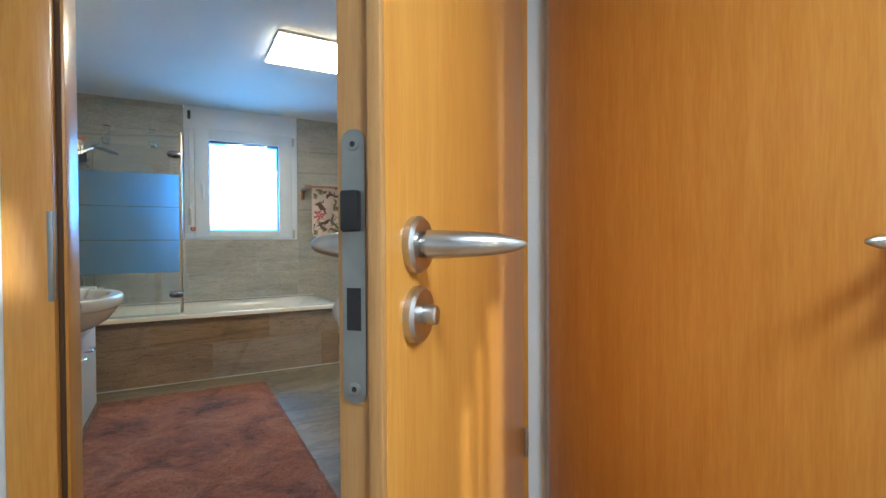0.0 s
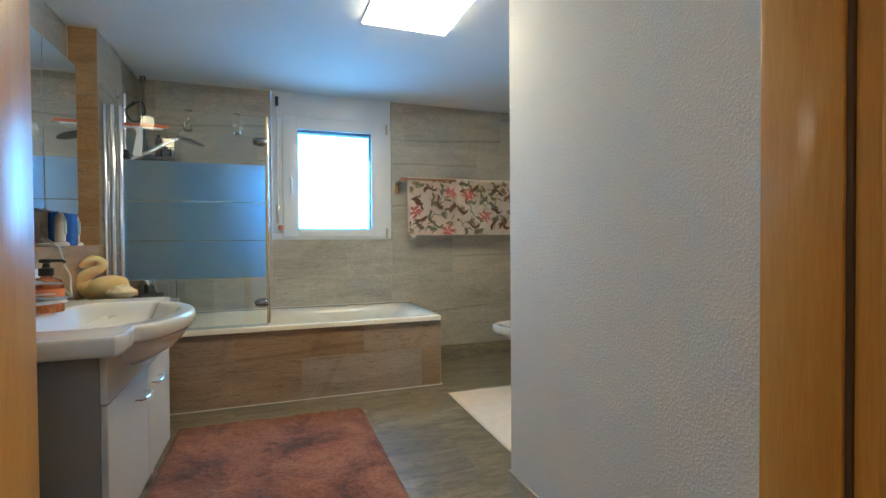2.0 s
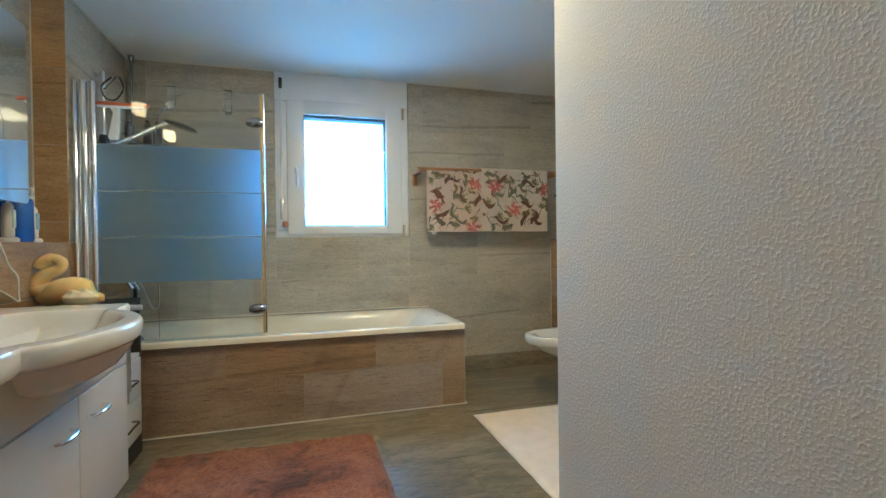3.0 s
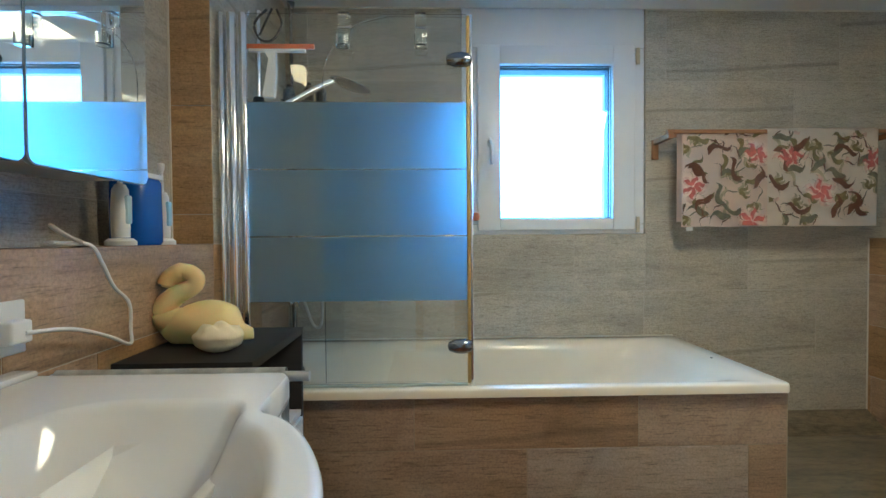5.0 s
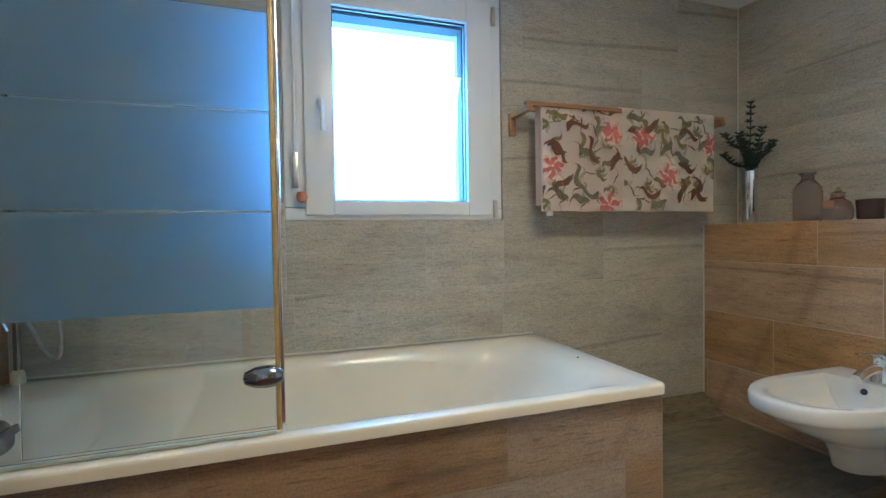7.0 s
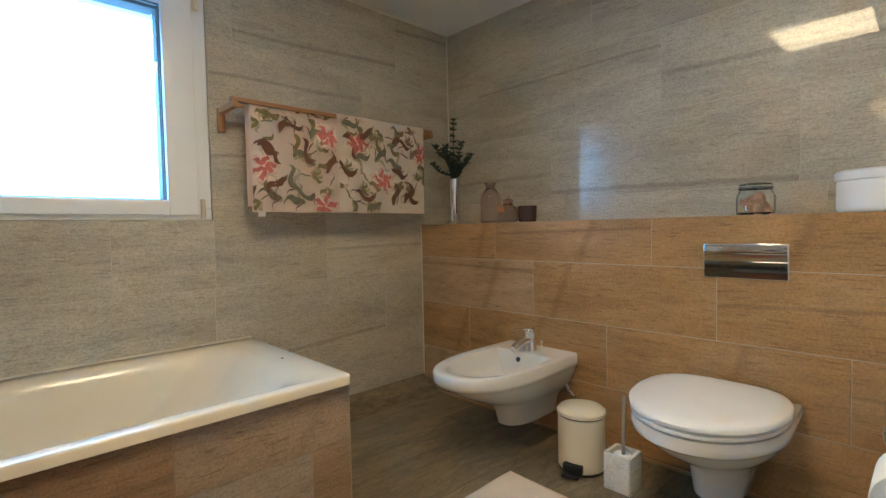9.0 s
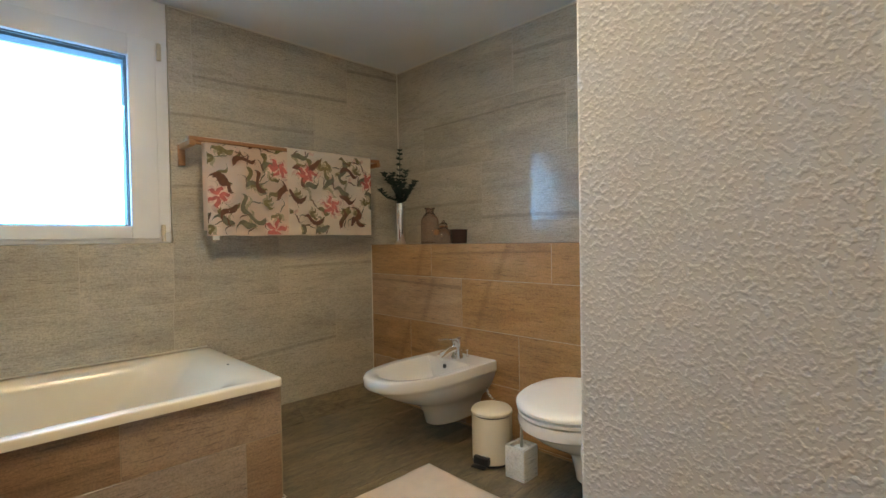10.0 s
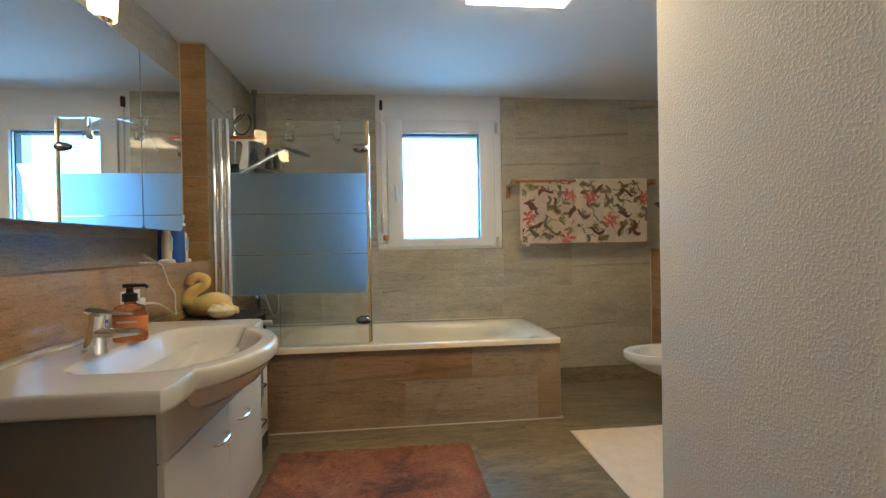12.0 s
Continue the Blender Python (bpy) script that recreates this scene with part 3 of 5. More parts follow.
def shower_screen():
    t = thing("shower_screen", 0, 5.352, 0.552, 0, "folding glass bath screen with etched bands and aluminium wall profile", "shower screen")
    zt = 1.455
    p = thing("wall_profile")
    p.parent = t
    for x, w, d in ((-0.628, 0.030, 0.034), (-0.590, 0.040, 0.028), (-0.546, 0.034, 0.024)):
        part("channel", lathe([(w / 2, 0), (w / 2, zt - 0.01), (w / 2 - 0.004, zt), (0, zt)], 20, sy=d / w), ALU, p, m=pose(x, 0, 0.002))
    a = thing("fixed_pane")
    a.parent = t
    xs, xe = -0.532, 0.318
    bands = ((0.34, 0.591), (0.597, 0.852), (0.858, 1.115))
    pieces = [("clear_zone", 0.012, 0.339, CLEAR), ("clear_zone", 1.116, zt, CLEAR), ("clear_line", 0.5915, 0.5965, CLEAR), ("clear_line", 0.8525, 0.8575, CLEAR)]
    for n, z0, z1, mat in pieces + [("etched_band", z0, z1, FROST) for z0, z1 in bands]:
        part(n, box(xs, xe, -0.003, 0.003, z0, z1), mat, a).visible_shadow = mat is FROST
    b = thing("folded_pane")
    b.parent = t
    x0, x1, r, y0 = -0.245, 0.318, 0.26, 0.022
    arc = [(x0, 0.012)] + [(x0 + r - r * math.cos(radians(k * 9)), zt - r + r * math.sin(radians(k * 9))) for k in range(11)] + [(x1, zt), (x1, 0.012)]
    # the rounded pane, cut into clear and etched strips
    def strip(z0, z1):
        pts = []
        for z in np.linspace(z0, z1, 13):
            lo = x0 if z < zt - r else x0 + r - math.sqrt(max(0, r * r - (z - zt + r) ** 2))
            pts.append((lo, z))
        left = [(x, y0 - 0.002, z) for x, z in pts] + [(x1, y0 - 0.002, z1), (x1, y0 - 0.002, z0)]
        back = [(x, y0 + 0.004, z) for x, _, z in left]
        return loft([left, back])
    for n, z0, z1, mat in pieces + [("etched_band", z0, z1, FROST) for z0, z1 in bands]:
        part(n, strip(z0, z1), mat, b).visible_shadow = mat is FROST
    edge = [(x, y0 + 0.001, z) for x, z in arc[:12]]
    part("pane_edge", tube(edge, 0.0018, 6), CLEAR, b)
    part("edge_seal", box(0.319, 0.331, -0.008, 0.012, 0.01, zt - 0.005, 0.003), GOLD_SEAL, t, "yellowed plastic edge seal")
    part("edge_rail", box(0.3315, 0.342, -0.004, 0.03, 0.0, zt, 0.003), ALU, t)
    part("bottom_seal", box(xs, 0.318, -0.006, 0.008, 0.0, 0.011, 0.002), plain("clear_vinyl", (0.45, 0.50, 0.46), 0.25), t)
    for z in (0.16, 1.275):
        k = lathe([(0, -0.06), (0.016, -0.055), (0.027, -0.03), (0.030, 0.0), (0.026, 0.025), (0.015, 0.04), (0, 0.043)], 20, sx=1.0, sy=0.8)
        part("hinge_knob", k, SMOKE, t, "oval chrome hinge knob", m=pose(0.298, -0.016, z, 0, 90, 0))
    return t


shower_screen()


def hanging_hook(x, z):
    t = thing("glass_hook", x, 5.352, z, 0, "clear acrylic hook hung over the shower screen", "hook", "hooks on the shower screen")
    b = box(-0.022, 0.022, -0.012, -0.007, -0.125, 0.012, 0.002)
    box(-0.022, 0.022, -0.012, 0.036, 0.012, 0.017, 0.002, bm=b)
    box(-0.022, 0.022, 0.032, 0.037, -0.03, 0.013, 0.002, bm=b)
    part("strap", b, CLEAR, t)
    part("cup", lathe([(0, -0.105), (0.024, -0.104), (0.025, -0.06), (0.022, -0.06), (0.021, -0.098), (0, -0.099)], 20), CLEAR, t, m=pose(0, -0.036, -0.024))


hanging_hook(-0.155, 1.994)
hanging_hook(0.142, 1.994)

# hand shower on its riser rail
t = thing("shower_set", 0, 0, 0, 0, "chrome shower rail with hand shower and hose on the tiled wall", "shower")
part("rail", tube([(-0.60, 5.68, 1.30), (-0.60, 5.68, 2.17)], 0.012, 14), CHROME, t)
for z in (1.32, 2.15):
    part("bracket", lathe([(0.02, 0), (0.02, 0.008), (0.012, 0.012), (0.012, 0.05), (0, 0.05)], 18), CHROME, t, m=pose(-0.645, 5.68, z, 0, 90, 0))
part("slider", lathe([(0, 0), (0.026, 0), (0.028, 0.03), (0.022, 0.06), (0, 0.06)], 18), BLACK, t, m=pose(-0.60, 5.68, 1.72))
hs = part("hand_shower", tube(smooth_path([(-0.57, 5.70, 1.72), (-0.48, 5.78, 1.79), (-0.38, 5.84, 1.87), (-0.30, 5.88, 1.92)]), 0.016, 12), CHROME, t)
part("spray_head", lathe([(0, 0), (0.075, 0.0), (0.085, 0.006), (0.08, 0.014), (0.03, 0.026), (0, 0.028)], 28, sx=1.25), SMOKE, hs, m=pose(-0.225, 5.92, 1.905, 8, 14, 30))
part("hose", tube(smooth_path([(-0.57, 5.70, 1.70), (-0.52, 5.74, 1.45), (-0.54, 5.80, 1.1), (-0.50, 6.04, 0.80), (-0.47, 6.12, 0.66), (-0.42, 6.08, 0.68), (-0.41, 6.0, 0.85), (-0.50, 5.86, 0.95)], 8), 0.007, 8), STEEL, t)
part("mixer", box(-0.645, -0.55, 5.70, 5.98, 0.90, 0.975, 0.02, 4), CHROME, t, "chrome bath mixer")
part("mixer_lever", tube(smooth_path([(-0.56, 5.84, 0.93), (-0.50, 5.84, 0.86), (-0.47, 5.84, 0.80)]), 0.009, 10), CHROME, t)
part("spout", tube(smooth_path([(-0.58, 5.73, 0.92), (-0.52, 5.73, 0.90), (-0.48, 5.73, 0.83)]), 0.013, 12), CHROME, t)

# telescopic corner pole with a wire basket
t = thing("corner_pole", -0.595, 6.19, 0, 0, "grey telescopic corner pole with a dark wire basket and bottles", "shower caddy")
part("pole", lathe([(0, 0.60), (0.013, 0.60), (0.013, 1.6), (0.010, 1.61), (0.010, 2.42), (0, 2.42)], 16), SMOKE, t)
part("foot", lathe([(0, 0.552), (0.024, 0.552), (0.022, 0.59), (0.014, 0.602), (0, 0.602)], 18), plain("cream_rubber", (0.70, 0.60, 0.42), 0.6), t)
part("top_cap", lathe([(0, 2.42), (0.014, 2.42), (0.022, 2.45), (0.022, 2.459), (0, 2.459)], 18), SMOKE, t)
bk = thing("basket")
bk.parent = t
for z in (1.80, 1.86):
    part("hoop", tube(smooth_path([(0.0, -0.20, z), (0.16, -0.16, z), (0.22, -0.02, z), (0.2, 0.06, z)], 6), 0.004, 6), SMOKE, bk)
    part("back_wire", tube([(-0.08, -0.20, z), (-0.08, 0.07, z), (0.2, 0.07, z)], 0.004, 6), SMOKE, bk)
for k in range(7):
    part("wire", tube([(-0.08, -0.19 + 0.042 * k, 1.80), (0.05 + 0.022 * k, -0.19 + 0.042 * k, 1.80)], 0.0025, 6), SMOKE, bk)
for x, y, r, h, c in ((-0.40, 6.05, 0.028, 0.15, (0.05, 0.05, 0.06)), (-0.47, 6.08, 0.026, 0.17, (0.10, 0.08, 0.07)), (-0.56, 6.02, 0.03, 0.14, (0.07, 0.09, 0.10))):
    bt = thing("shampoo_bottle", x, y, 1.806, 0, "dark plastic bottle standing in the shower basket", "bottle", "bottles in the shower basket")
    part("body", lathe([(0, 0), (r, 0.002), (r, h * 0.8), (r * 0.5, h * 0.9), (r * 0.45, h * 0.92), (0, h * 0.92)], 16), plain("dark_bottle", c, 0.3), bt)
    part("cap", lathe([(0, h * 0.921), (r * 0.5, h * 0.921), (r * 0.48, h), (0, h)], 14), BLACK, bt)

# squeegee hung on the rail
t = thing("squeegee", -0.42, 5.42, 1.905, 0, "window squeegee with orange blade and white handle hung on a hook", "squeegee")
part("blade", box(-0.135, 0.135, -0.006, 0.006, -0.008, 0.012, 0.003), plain("orange_rubber", (0.62, 0.13, 0.04), 0.5), t, "orange rubber blade")
part("blade_holder", box(-0.125, 0.10, -0.010, 0.010, -0.02, -0.0085, 0.003), WHITE_PLASTIC, t)
part("handle", loft([[(sx * w - 0.035 + o, sy * 0.012, z) for sx, sy in ((-1, -1), (1, -1), (1, 1), (-1, 1))] for z, w, o in ((-0.20, 0.020, -0.012), (-0.19, 0.024, -0.012), (-0.10, 0.019, 0), (-0.05, 0.014, 0.004), (-0.021, 0.022, -0.004))]), WHITE_PLASTIC, t)
part("hanger_wire", tube(smooth_path([(-0.06, 0.02, 0.16), (-0.11, 0.02, 0.10), (-0.08, 0.0, 0.03), (-0.03, 0.0, 0.03), (0.0, 0.02, 0.1), (-0.02, 0.02, 0.16)], 6), 0.005, 8), BLACK, t)
part("rail_clip", tube([(-0.04, 0.02, 0.16), (-0.17, 0.26, 0.16)], 0.005, 8), BLACK, t)


# ---- washbasin side ----
def washbasin():
    t = thing("washbasin", 0, 0, 0, 0, "wide white ceramic washbasin with a bowed front bowl", "washbasin")
    ya, yb, xb, xf = 3.345, 4.43, XL + 0.003, -0.055
    cyb, zr = 3.90, 0.872
    def bulge(y):
        d = (cyb - y) / 0.37 if y < cyb else (y - cyb) / 0.315
        return 0.142 * math.cos(math.pi * d / 2) ** 0.58 if d < 1 else 0.0
    n = 64
    front = [(xf + 0.010 - 0.060 * (y - ya) / (yb - ya) + bulge(y), y) for y in np.linspace(ya + 0.015, yb - 0.015, n)]
    plan = front + [(xf - 0.062, yb), (xb, yb), (xb, ya), (xf - 0.005, ya)]
    bx, by = -0.225, cyb
    angles = sorted([2 * math.pi * k / 132 - math.pi for k in range(132)] + [math.atan2(y - by, x - bx) for x, y in plan[n:]])

    def reach(a):
        """Distance from the bowl's middle to the slab's edge along one direction."""
        c, q, best = math.cos(a), math.sin(a), 9.0
        for (px, py), (qx, qy) in zip(plan, plan[1:] + plan[:1]):
            ex, ey = qx - px, qy - py
            den = c * ey - q * ex
            if abs(den) > 1e-9:
                d = ((px - bx) * ey - (py - by) * ex) / den
                u = ((px - bx) * q - (py - by) * c) / den
                if d > 0 and -1e-6 <= u <= 1 + 1e-6:
                    best = min(best, d)
        return best
    far = [reach(a) for a in angles]

    def outline(inset, z):
        return [(bx + (d - inset) * math.cos(a), by + (d - inset) * math.sin(a), z) for a, d in zip(angles, far)]

    def bowl(rx, ry, z):
        pts = []
        for a, d in zip(angles, far):
            c, q = math.cos(a), math.sin(a)
            e, r = (2.3, rx) if c > 0 else (4.5, 0.80 * rx)
            k = (abs(c / r) ** e + abs(q / ry) ** e) ** (-1 / e)
            k = (k ** -7 + ((d - 0.026) * rx / 0.272) ** -7) ** (-1 / 7)
            pts.append((bx + k * c, by + k * q, z))
        return pts
    rings = [outline(0.10, zr - 0.062), outline(0.012, zr - 0.058), outline(0.0, zr - 0.045), outline(0.0, zr - 0.012), outline(0.004, zr - 0.004), outline(0.011, zr), outline(0.015, zr),
             bowl(0.272, 0.385, zr), bowl(0.267, 0.380, zr - 0.0005), bowl(0.262, 0.375, zr - 0.002), bowl(0.256, 0.368, zr - 0.005), bowl(0.249, 0.359, zr - 0.014), bowl(0.240, 0.346, zr - 0.028), bowl(0.226, 0.327, zr - 0.050),
             bowl(0.205, 0.298, zr - 0.076), bowl(0.176, 0.257, zr - 0.100), bowl(0.138, 0.203, zr - 0.119), bowl(0.09, 0.13, zr - 0.132), bowl(0.03, 0.03, zr - 0.138)]
    part("basin", loft(rings, False, True), CERAMIC, t, smooth=58)
    # the hanging bowl under the front
    under = []
    for z, rx, ry in ((zr - 0.05, 0.272, 0.325), (zr - 0.08, 0.262, 0.31), (zr - 0.13, 0.225, 0.285), (zr - 0.17, 0.16, 0.21), (zr - 0.19, 0.08, 0.11)):
        under.append([(bx + rx * math.cos(a), by + ry * math.sin(a), z) for a in np.linspace(-1.9, 1.9, 30)])
    part("bowl_underside", loft(under, False, True), CERAMIC, t, smooth=60)
    part("splash_rim", box(xb, xb + 0.05, ya + 0.01, yb - 0.01, zr - 0.001, zr + 0.012, 0.005, 3), CERAMIC, t)
    part("overflow_hole", lathe([(0, 0), (0.009, 0), (0.009, 0.002), (0, 0.002)], 14, sx=1.2), BLACK, t, "small dark overflow hole", m=pose(-0.428, cyb - 0.02, zr - 0.034, 0, 68, 0))
    part("drain", lathe([(0, 0), (0.03, 0), (0.03, 0.004), (0.02, 0.006), (0, 0.004)], 20), CHROME, t, m=pose(bx, by, zr - 0.14))
    return t


washbasin()

t = thing("basin_mixer", -0.455, 3.80, 0.872, -20, "chrome single-lever basin mixer tap", "tap")
part("body", loft([[(r * math.cos(a) * 1.1 + o, r * math.sin(a), z) for a in np.linspace(0, 2 * math.pi, 20, endpoint=False)] for z, r, o in ((0, 0.034, 0), (0.012, 0.034, 0), (0.05, 0.029, 0.006), (0.10, 0.027, 0.016), (0.118, 0.028, 0.02), (0.124, 0.022, 0.021))]), CHROME, t)
part("spout", loft([[(x, w * math.cos(a), z + h * math.sin(a)) for a in np.linspace(0, 2 * math.pi, 14, endpoint=False)] for x, z, w, h in ((0.02, 0.066, 0.026, 0.020), (0.09, 0.066, 0.024, 0.014), (0.16, 0.072, 0.021, 0.010), (0.175, 0.073, 0.016, 0.006))]), CHROME, t)
part("lever", loft([[(x, w * math.cos(a), z + h * math.sin(a)) for a in np.linspace(0, 2 * math.pi, 12, endpoint=False)] for x, z, w, h in ((-0.012, 0.132, 0.026, 0.012), (0.03, 0.130, 0.026, 0.010), (0.10, 0.126, 0.014, 0.005), (0.155, 0.125, 0.011, 0.004))]), CHROME, t)
part("cartridge_dot", lathe([(0, 0), (0.005, 0), (0.005, 0.002), (0, 0.002)], 10), plain("blue_dot", (0.05, 0.2, 0.7), 0.3), t, m=pose(0.046, 0, 0.10, 0, 80, 0))

t = thing("soap_dispenser", -0.445, 3.985, 0.874, 12, "clear bottle of orange hand soap with black pump", "soap dispenser")
SOAP = glass("orange_soap", (1.0, 0.42, 0.20), 0.04)
SOAP.node_tree.nodes["Principled BSDF"].inputs["Transmission Weight"].default_value = 0.8
part("bottle", lathe([(0, 0), (0.05, 0.0), (0.054, 0.006), (0.054, 0.105), (0.046, 0.122), (0.018, 0.132), (0.018, 0.138), (0, 0.138)], 28, sy=0.7), SOAP, t)
part("label_band", lathe([(0.0545, 0.035), (0.0548, 0.036), (0.0548, 0.088), (0.0545, 0.089)], 28, sy=0.7), plain("orange_label", (0.86, 0.30, 0.13), 0.3), t, "orange printed label")
part("label_bar", box(-0.03, 0.03, -0.0405, -0.039, 0.068, 0.074), WHITE_PLASTIC, t)
pm = part("pump", lathe([(0, 0.1385), (0.024, 0.1385), (0.024, 0.165), (0.012, 0.17), (0.010, 0.185), (0.022, 0.188), (0.022, 0.2), (0, 0.202)], 20), BLACK, t, "black plastic pump")
part("nozzle", tube([(0, 0, 0.194), (0.05, -0.01, 0.194), (0.058, -0.012, 0.186)], 0.006, 8), BLACK, pm)


def vanity():
    t = thing("vanity_cabinet", 0, 0, 0, 0, "white lacquered washbasin cabinet with two doors and grey side", "cabinet")
    xf, ya, yb, z0, z1 = -0.137, 3.485, 4.40, 0.20, 0.808
    part("side_panel", box(XL + 0.01, xf - 0.0008, ya, ya + 0.018, z0, z1, 0.002), GREY_SIDE, t, "grey melamine side")
    part("side_panel", box(XL + 0.01, xf - 0.001, yb - 0.018, yb, z0, z1, 0.002), LACQUER, t)
    part("bottom_panel", box(XL + 0.01, xf - 0.002, ya + 0.0182, yb - 0.0182, z0, z0 + 0.018), GREY_SIDE, t)
    part("back_panel", box(XL + 0.003, XL + 0.0095, ya, yb, z0, z1), GREY_SIDE, t)
    part("false_front", box(xf, xf + 0.019, ya, yb, 0.645, z1 - 0.001, 0.003, 3), LACQUER, t)
    ym = 3.975
    for y0, y1, hy in ((ya, ym - 0.002, ym - 0.12), (ym + 0.002, yb, ym + 0.12)):
        d = part("door", box(xf, xf + 0.019, y0, y1, z0 - 0.01, 0.640, 0.003, 3), LACQUER, t)
        part("handle", tube(smooth_path([(xf + 0.018, hy - 0.06, 0.56), (xf + 0.045, hy - 0.05, 0.56), (xf + 0.052, hy, 0.56), (xf + 0.045, hy + 0.05, 0.56), (xf + 0.018, hy + 0.06, 0.56)], 6), 0.0055, 10), CHROME, d, "chrome bow handle")
    for x in (XL + 0.08, xf - 0.06):
        for y in (ya + 0.06, yb - 0.06):
            part("leg", lathe([(0, 0), (0.02, 0), (0.02, z0 - 0.002), (0, z0 - 0.002)], 14), STEEL, t, m=pose(x, y, 0.001))
    return t


vanity()

# towel rail between basin and drawer unit, with a grey towel
t = thing("towel_rail", 0, 0, 0, 0, "round steel towel rail on the washbasin cabinet side", "towel rail")
part("rail", tube([(-0.62, 4.485, 0.846), (-0.085, 4.485, 0.846)], 0.011, 14), STEEL, t)
part("bracket", tube([(-0.58, 4.485, 0.846), (-0.58, 4.402, 0.80)], 0.007, 8), STEEL, t)
part("bracket", tube([(-0.2, 4.485, 0.846), (-0.2, 4.402, 0.80)], 0.007, 8), STEEL, t)


def draped(name, x0, x1, ymid, ztop, zfront, zback, mat, label, n=40, amp=0.006, along="x", gap=0.02):
    """A cloth over a bar: front and back sheets with soft folds and thickness."""
    prof = []
    for k in range(15):
        prof.append((-gap, zfront + (ztop - 0.015 - zfront) * k / 14))
    for k in range(1, 8):
        a = math.pi * k / 8
        prof.append((-gap * math.cos(a), ztop - 0.015 + 0.02 * math.sin(a)))
    for k in range(11):
        prof.append((gap, ztop - 0.015 + (zback - ztop + 0.015) * k / 10))
    bm = bmesh.new()
    grid = []
    for i in range(n + 1):
        u = x0 + (x1 - x0) * i / n
        row = []
        for q, z in prof:
            hang = max(0, min(1, (ztop - z) / 0.4))
            w = amp * hang * (math.sin(u * 31) + 0.6 * math.sin(u * 57 + z * 5) + 0.5 * noise.noise((u * 9, z * 4, 3)))
            dz = 0.006 * noise.noise((u * 6, q * 20, 1.5)) * hang
            row.append(bm.verts.new((u, ymid + q + w, z + dz) if along == "x" else (ymid + q + w, u, z + dz)))
        grid.append(row)
    for a, b in zip(grid, grid[1:]):
        for k in range(len(prof) - 1):
            bm.faces.new((a[k], a[k + 1], b[k + 1], b[k]))
    bmesh.ops.solidify(bm, geom=bm.faces[:], thickness=0.004)
    return solo(name, bm, mat, label, "towel", smooth=60)


GREY_TOWEL = plain("grey_terry", (0.58, 0.565, 0.52), 0.95, vary=0.25, scale=22, relief=0.6)
draped("hand_towel", -0.61, -0.135, 4.487, 0.860, 0.46, 0.50, GREY_TOWEL, "crumpled grey towel hung over the steel rail", 46, 0.006, gap=0.0155)


def drawer_unit():
    t = thing("drawer_unit", 0, 0, 0, 0, "black-brown shelf unit with white drawers beside the bath", "drawer unit")
    x0, x1, y0, y1, zt = XL + 0.004, -0.285, 4.70, 5.19, 0.822
    part("top_board", box(x0, x1, y0, y1, zt - 0.025, zt, 0.002), DARK_WOOD, t)
    for y in (y0, y1 - 0.022):
        part("side_board", box(x0, x1 - 0.002, y, y + 0.022, 0.10, zt - 0.0255, 0.001), DARK_WOOD, t)
    part("back_board", box(x0, x0 + 0.008, y0 + 0.0225, y1 - 0.0225, 0.10, zt - 0.0255), DARK_WOOD, t)
    part("shelf", box(x0 + 0.009, x1 - 0.004, y0 + 0.0225, y1 - 0.0225, 0.515, 0.533), LACQUER, t, "white shelf board")
    for z0, z1 in ((0.31, 0.510), (0.105, 0.305)):
        d = part("drawer_front", box(x1 - 0.018, x1 + 0.002, y0 + 0.024, y1 - 0.024, z0, z1, 0.002), LACQUER, t)
        part("handle", tube(smooth_path([(x1 + 0.002, 4.82, z1 - 0.09), (x1 + 0.035, 4.83, z1 - 0.09), (x1 + 0.038, 4.91, z1 - 0.088), (x1 + 0.035, 5.0, z1 - 0.09), (x1 + 0.002, 5.01, z1 - 0.09)], 5), 0.006, 8), SMOKE, d, "dark metal handle")
    part("plinth", box(x0, x1 - 0.004, y0 + 0.002, y1 - 0.002, 0.001, 0.099, 0.002), DARK_WOOD, t)
    return t


drawer_unit()

# wax swan and small white swan
WAX = plain("cream_wax", (0.88, 0.66, 0.30), 0.5, vary=0.05, scale=9)
wb = WAX.node_tree.nodes["Principled BSDF"]
wb.inputs["Subsurface Weight"].default_value, wb.inputs["Subsurface Scale"].default_value = 0.3, 0.03
WAX2 = plain("ivory_wax", (0.82, 0.70, 0.47), 0.5, vary=0.05, scale=12, relief=0.3)


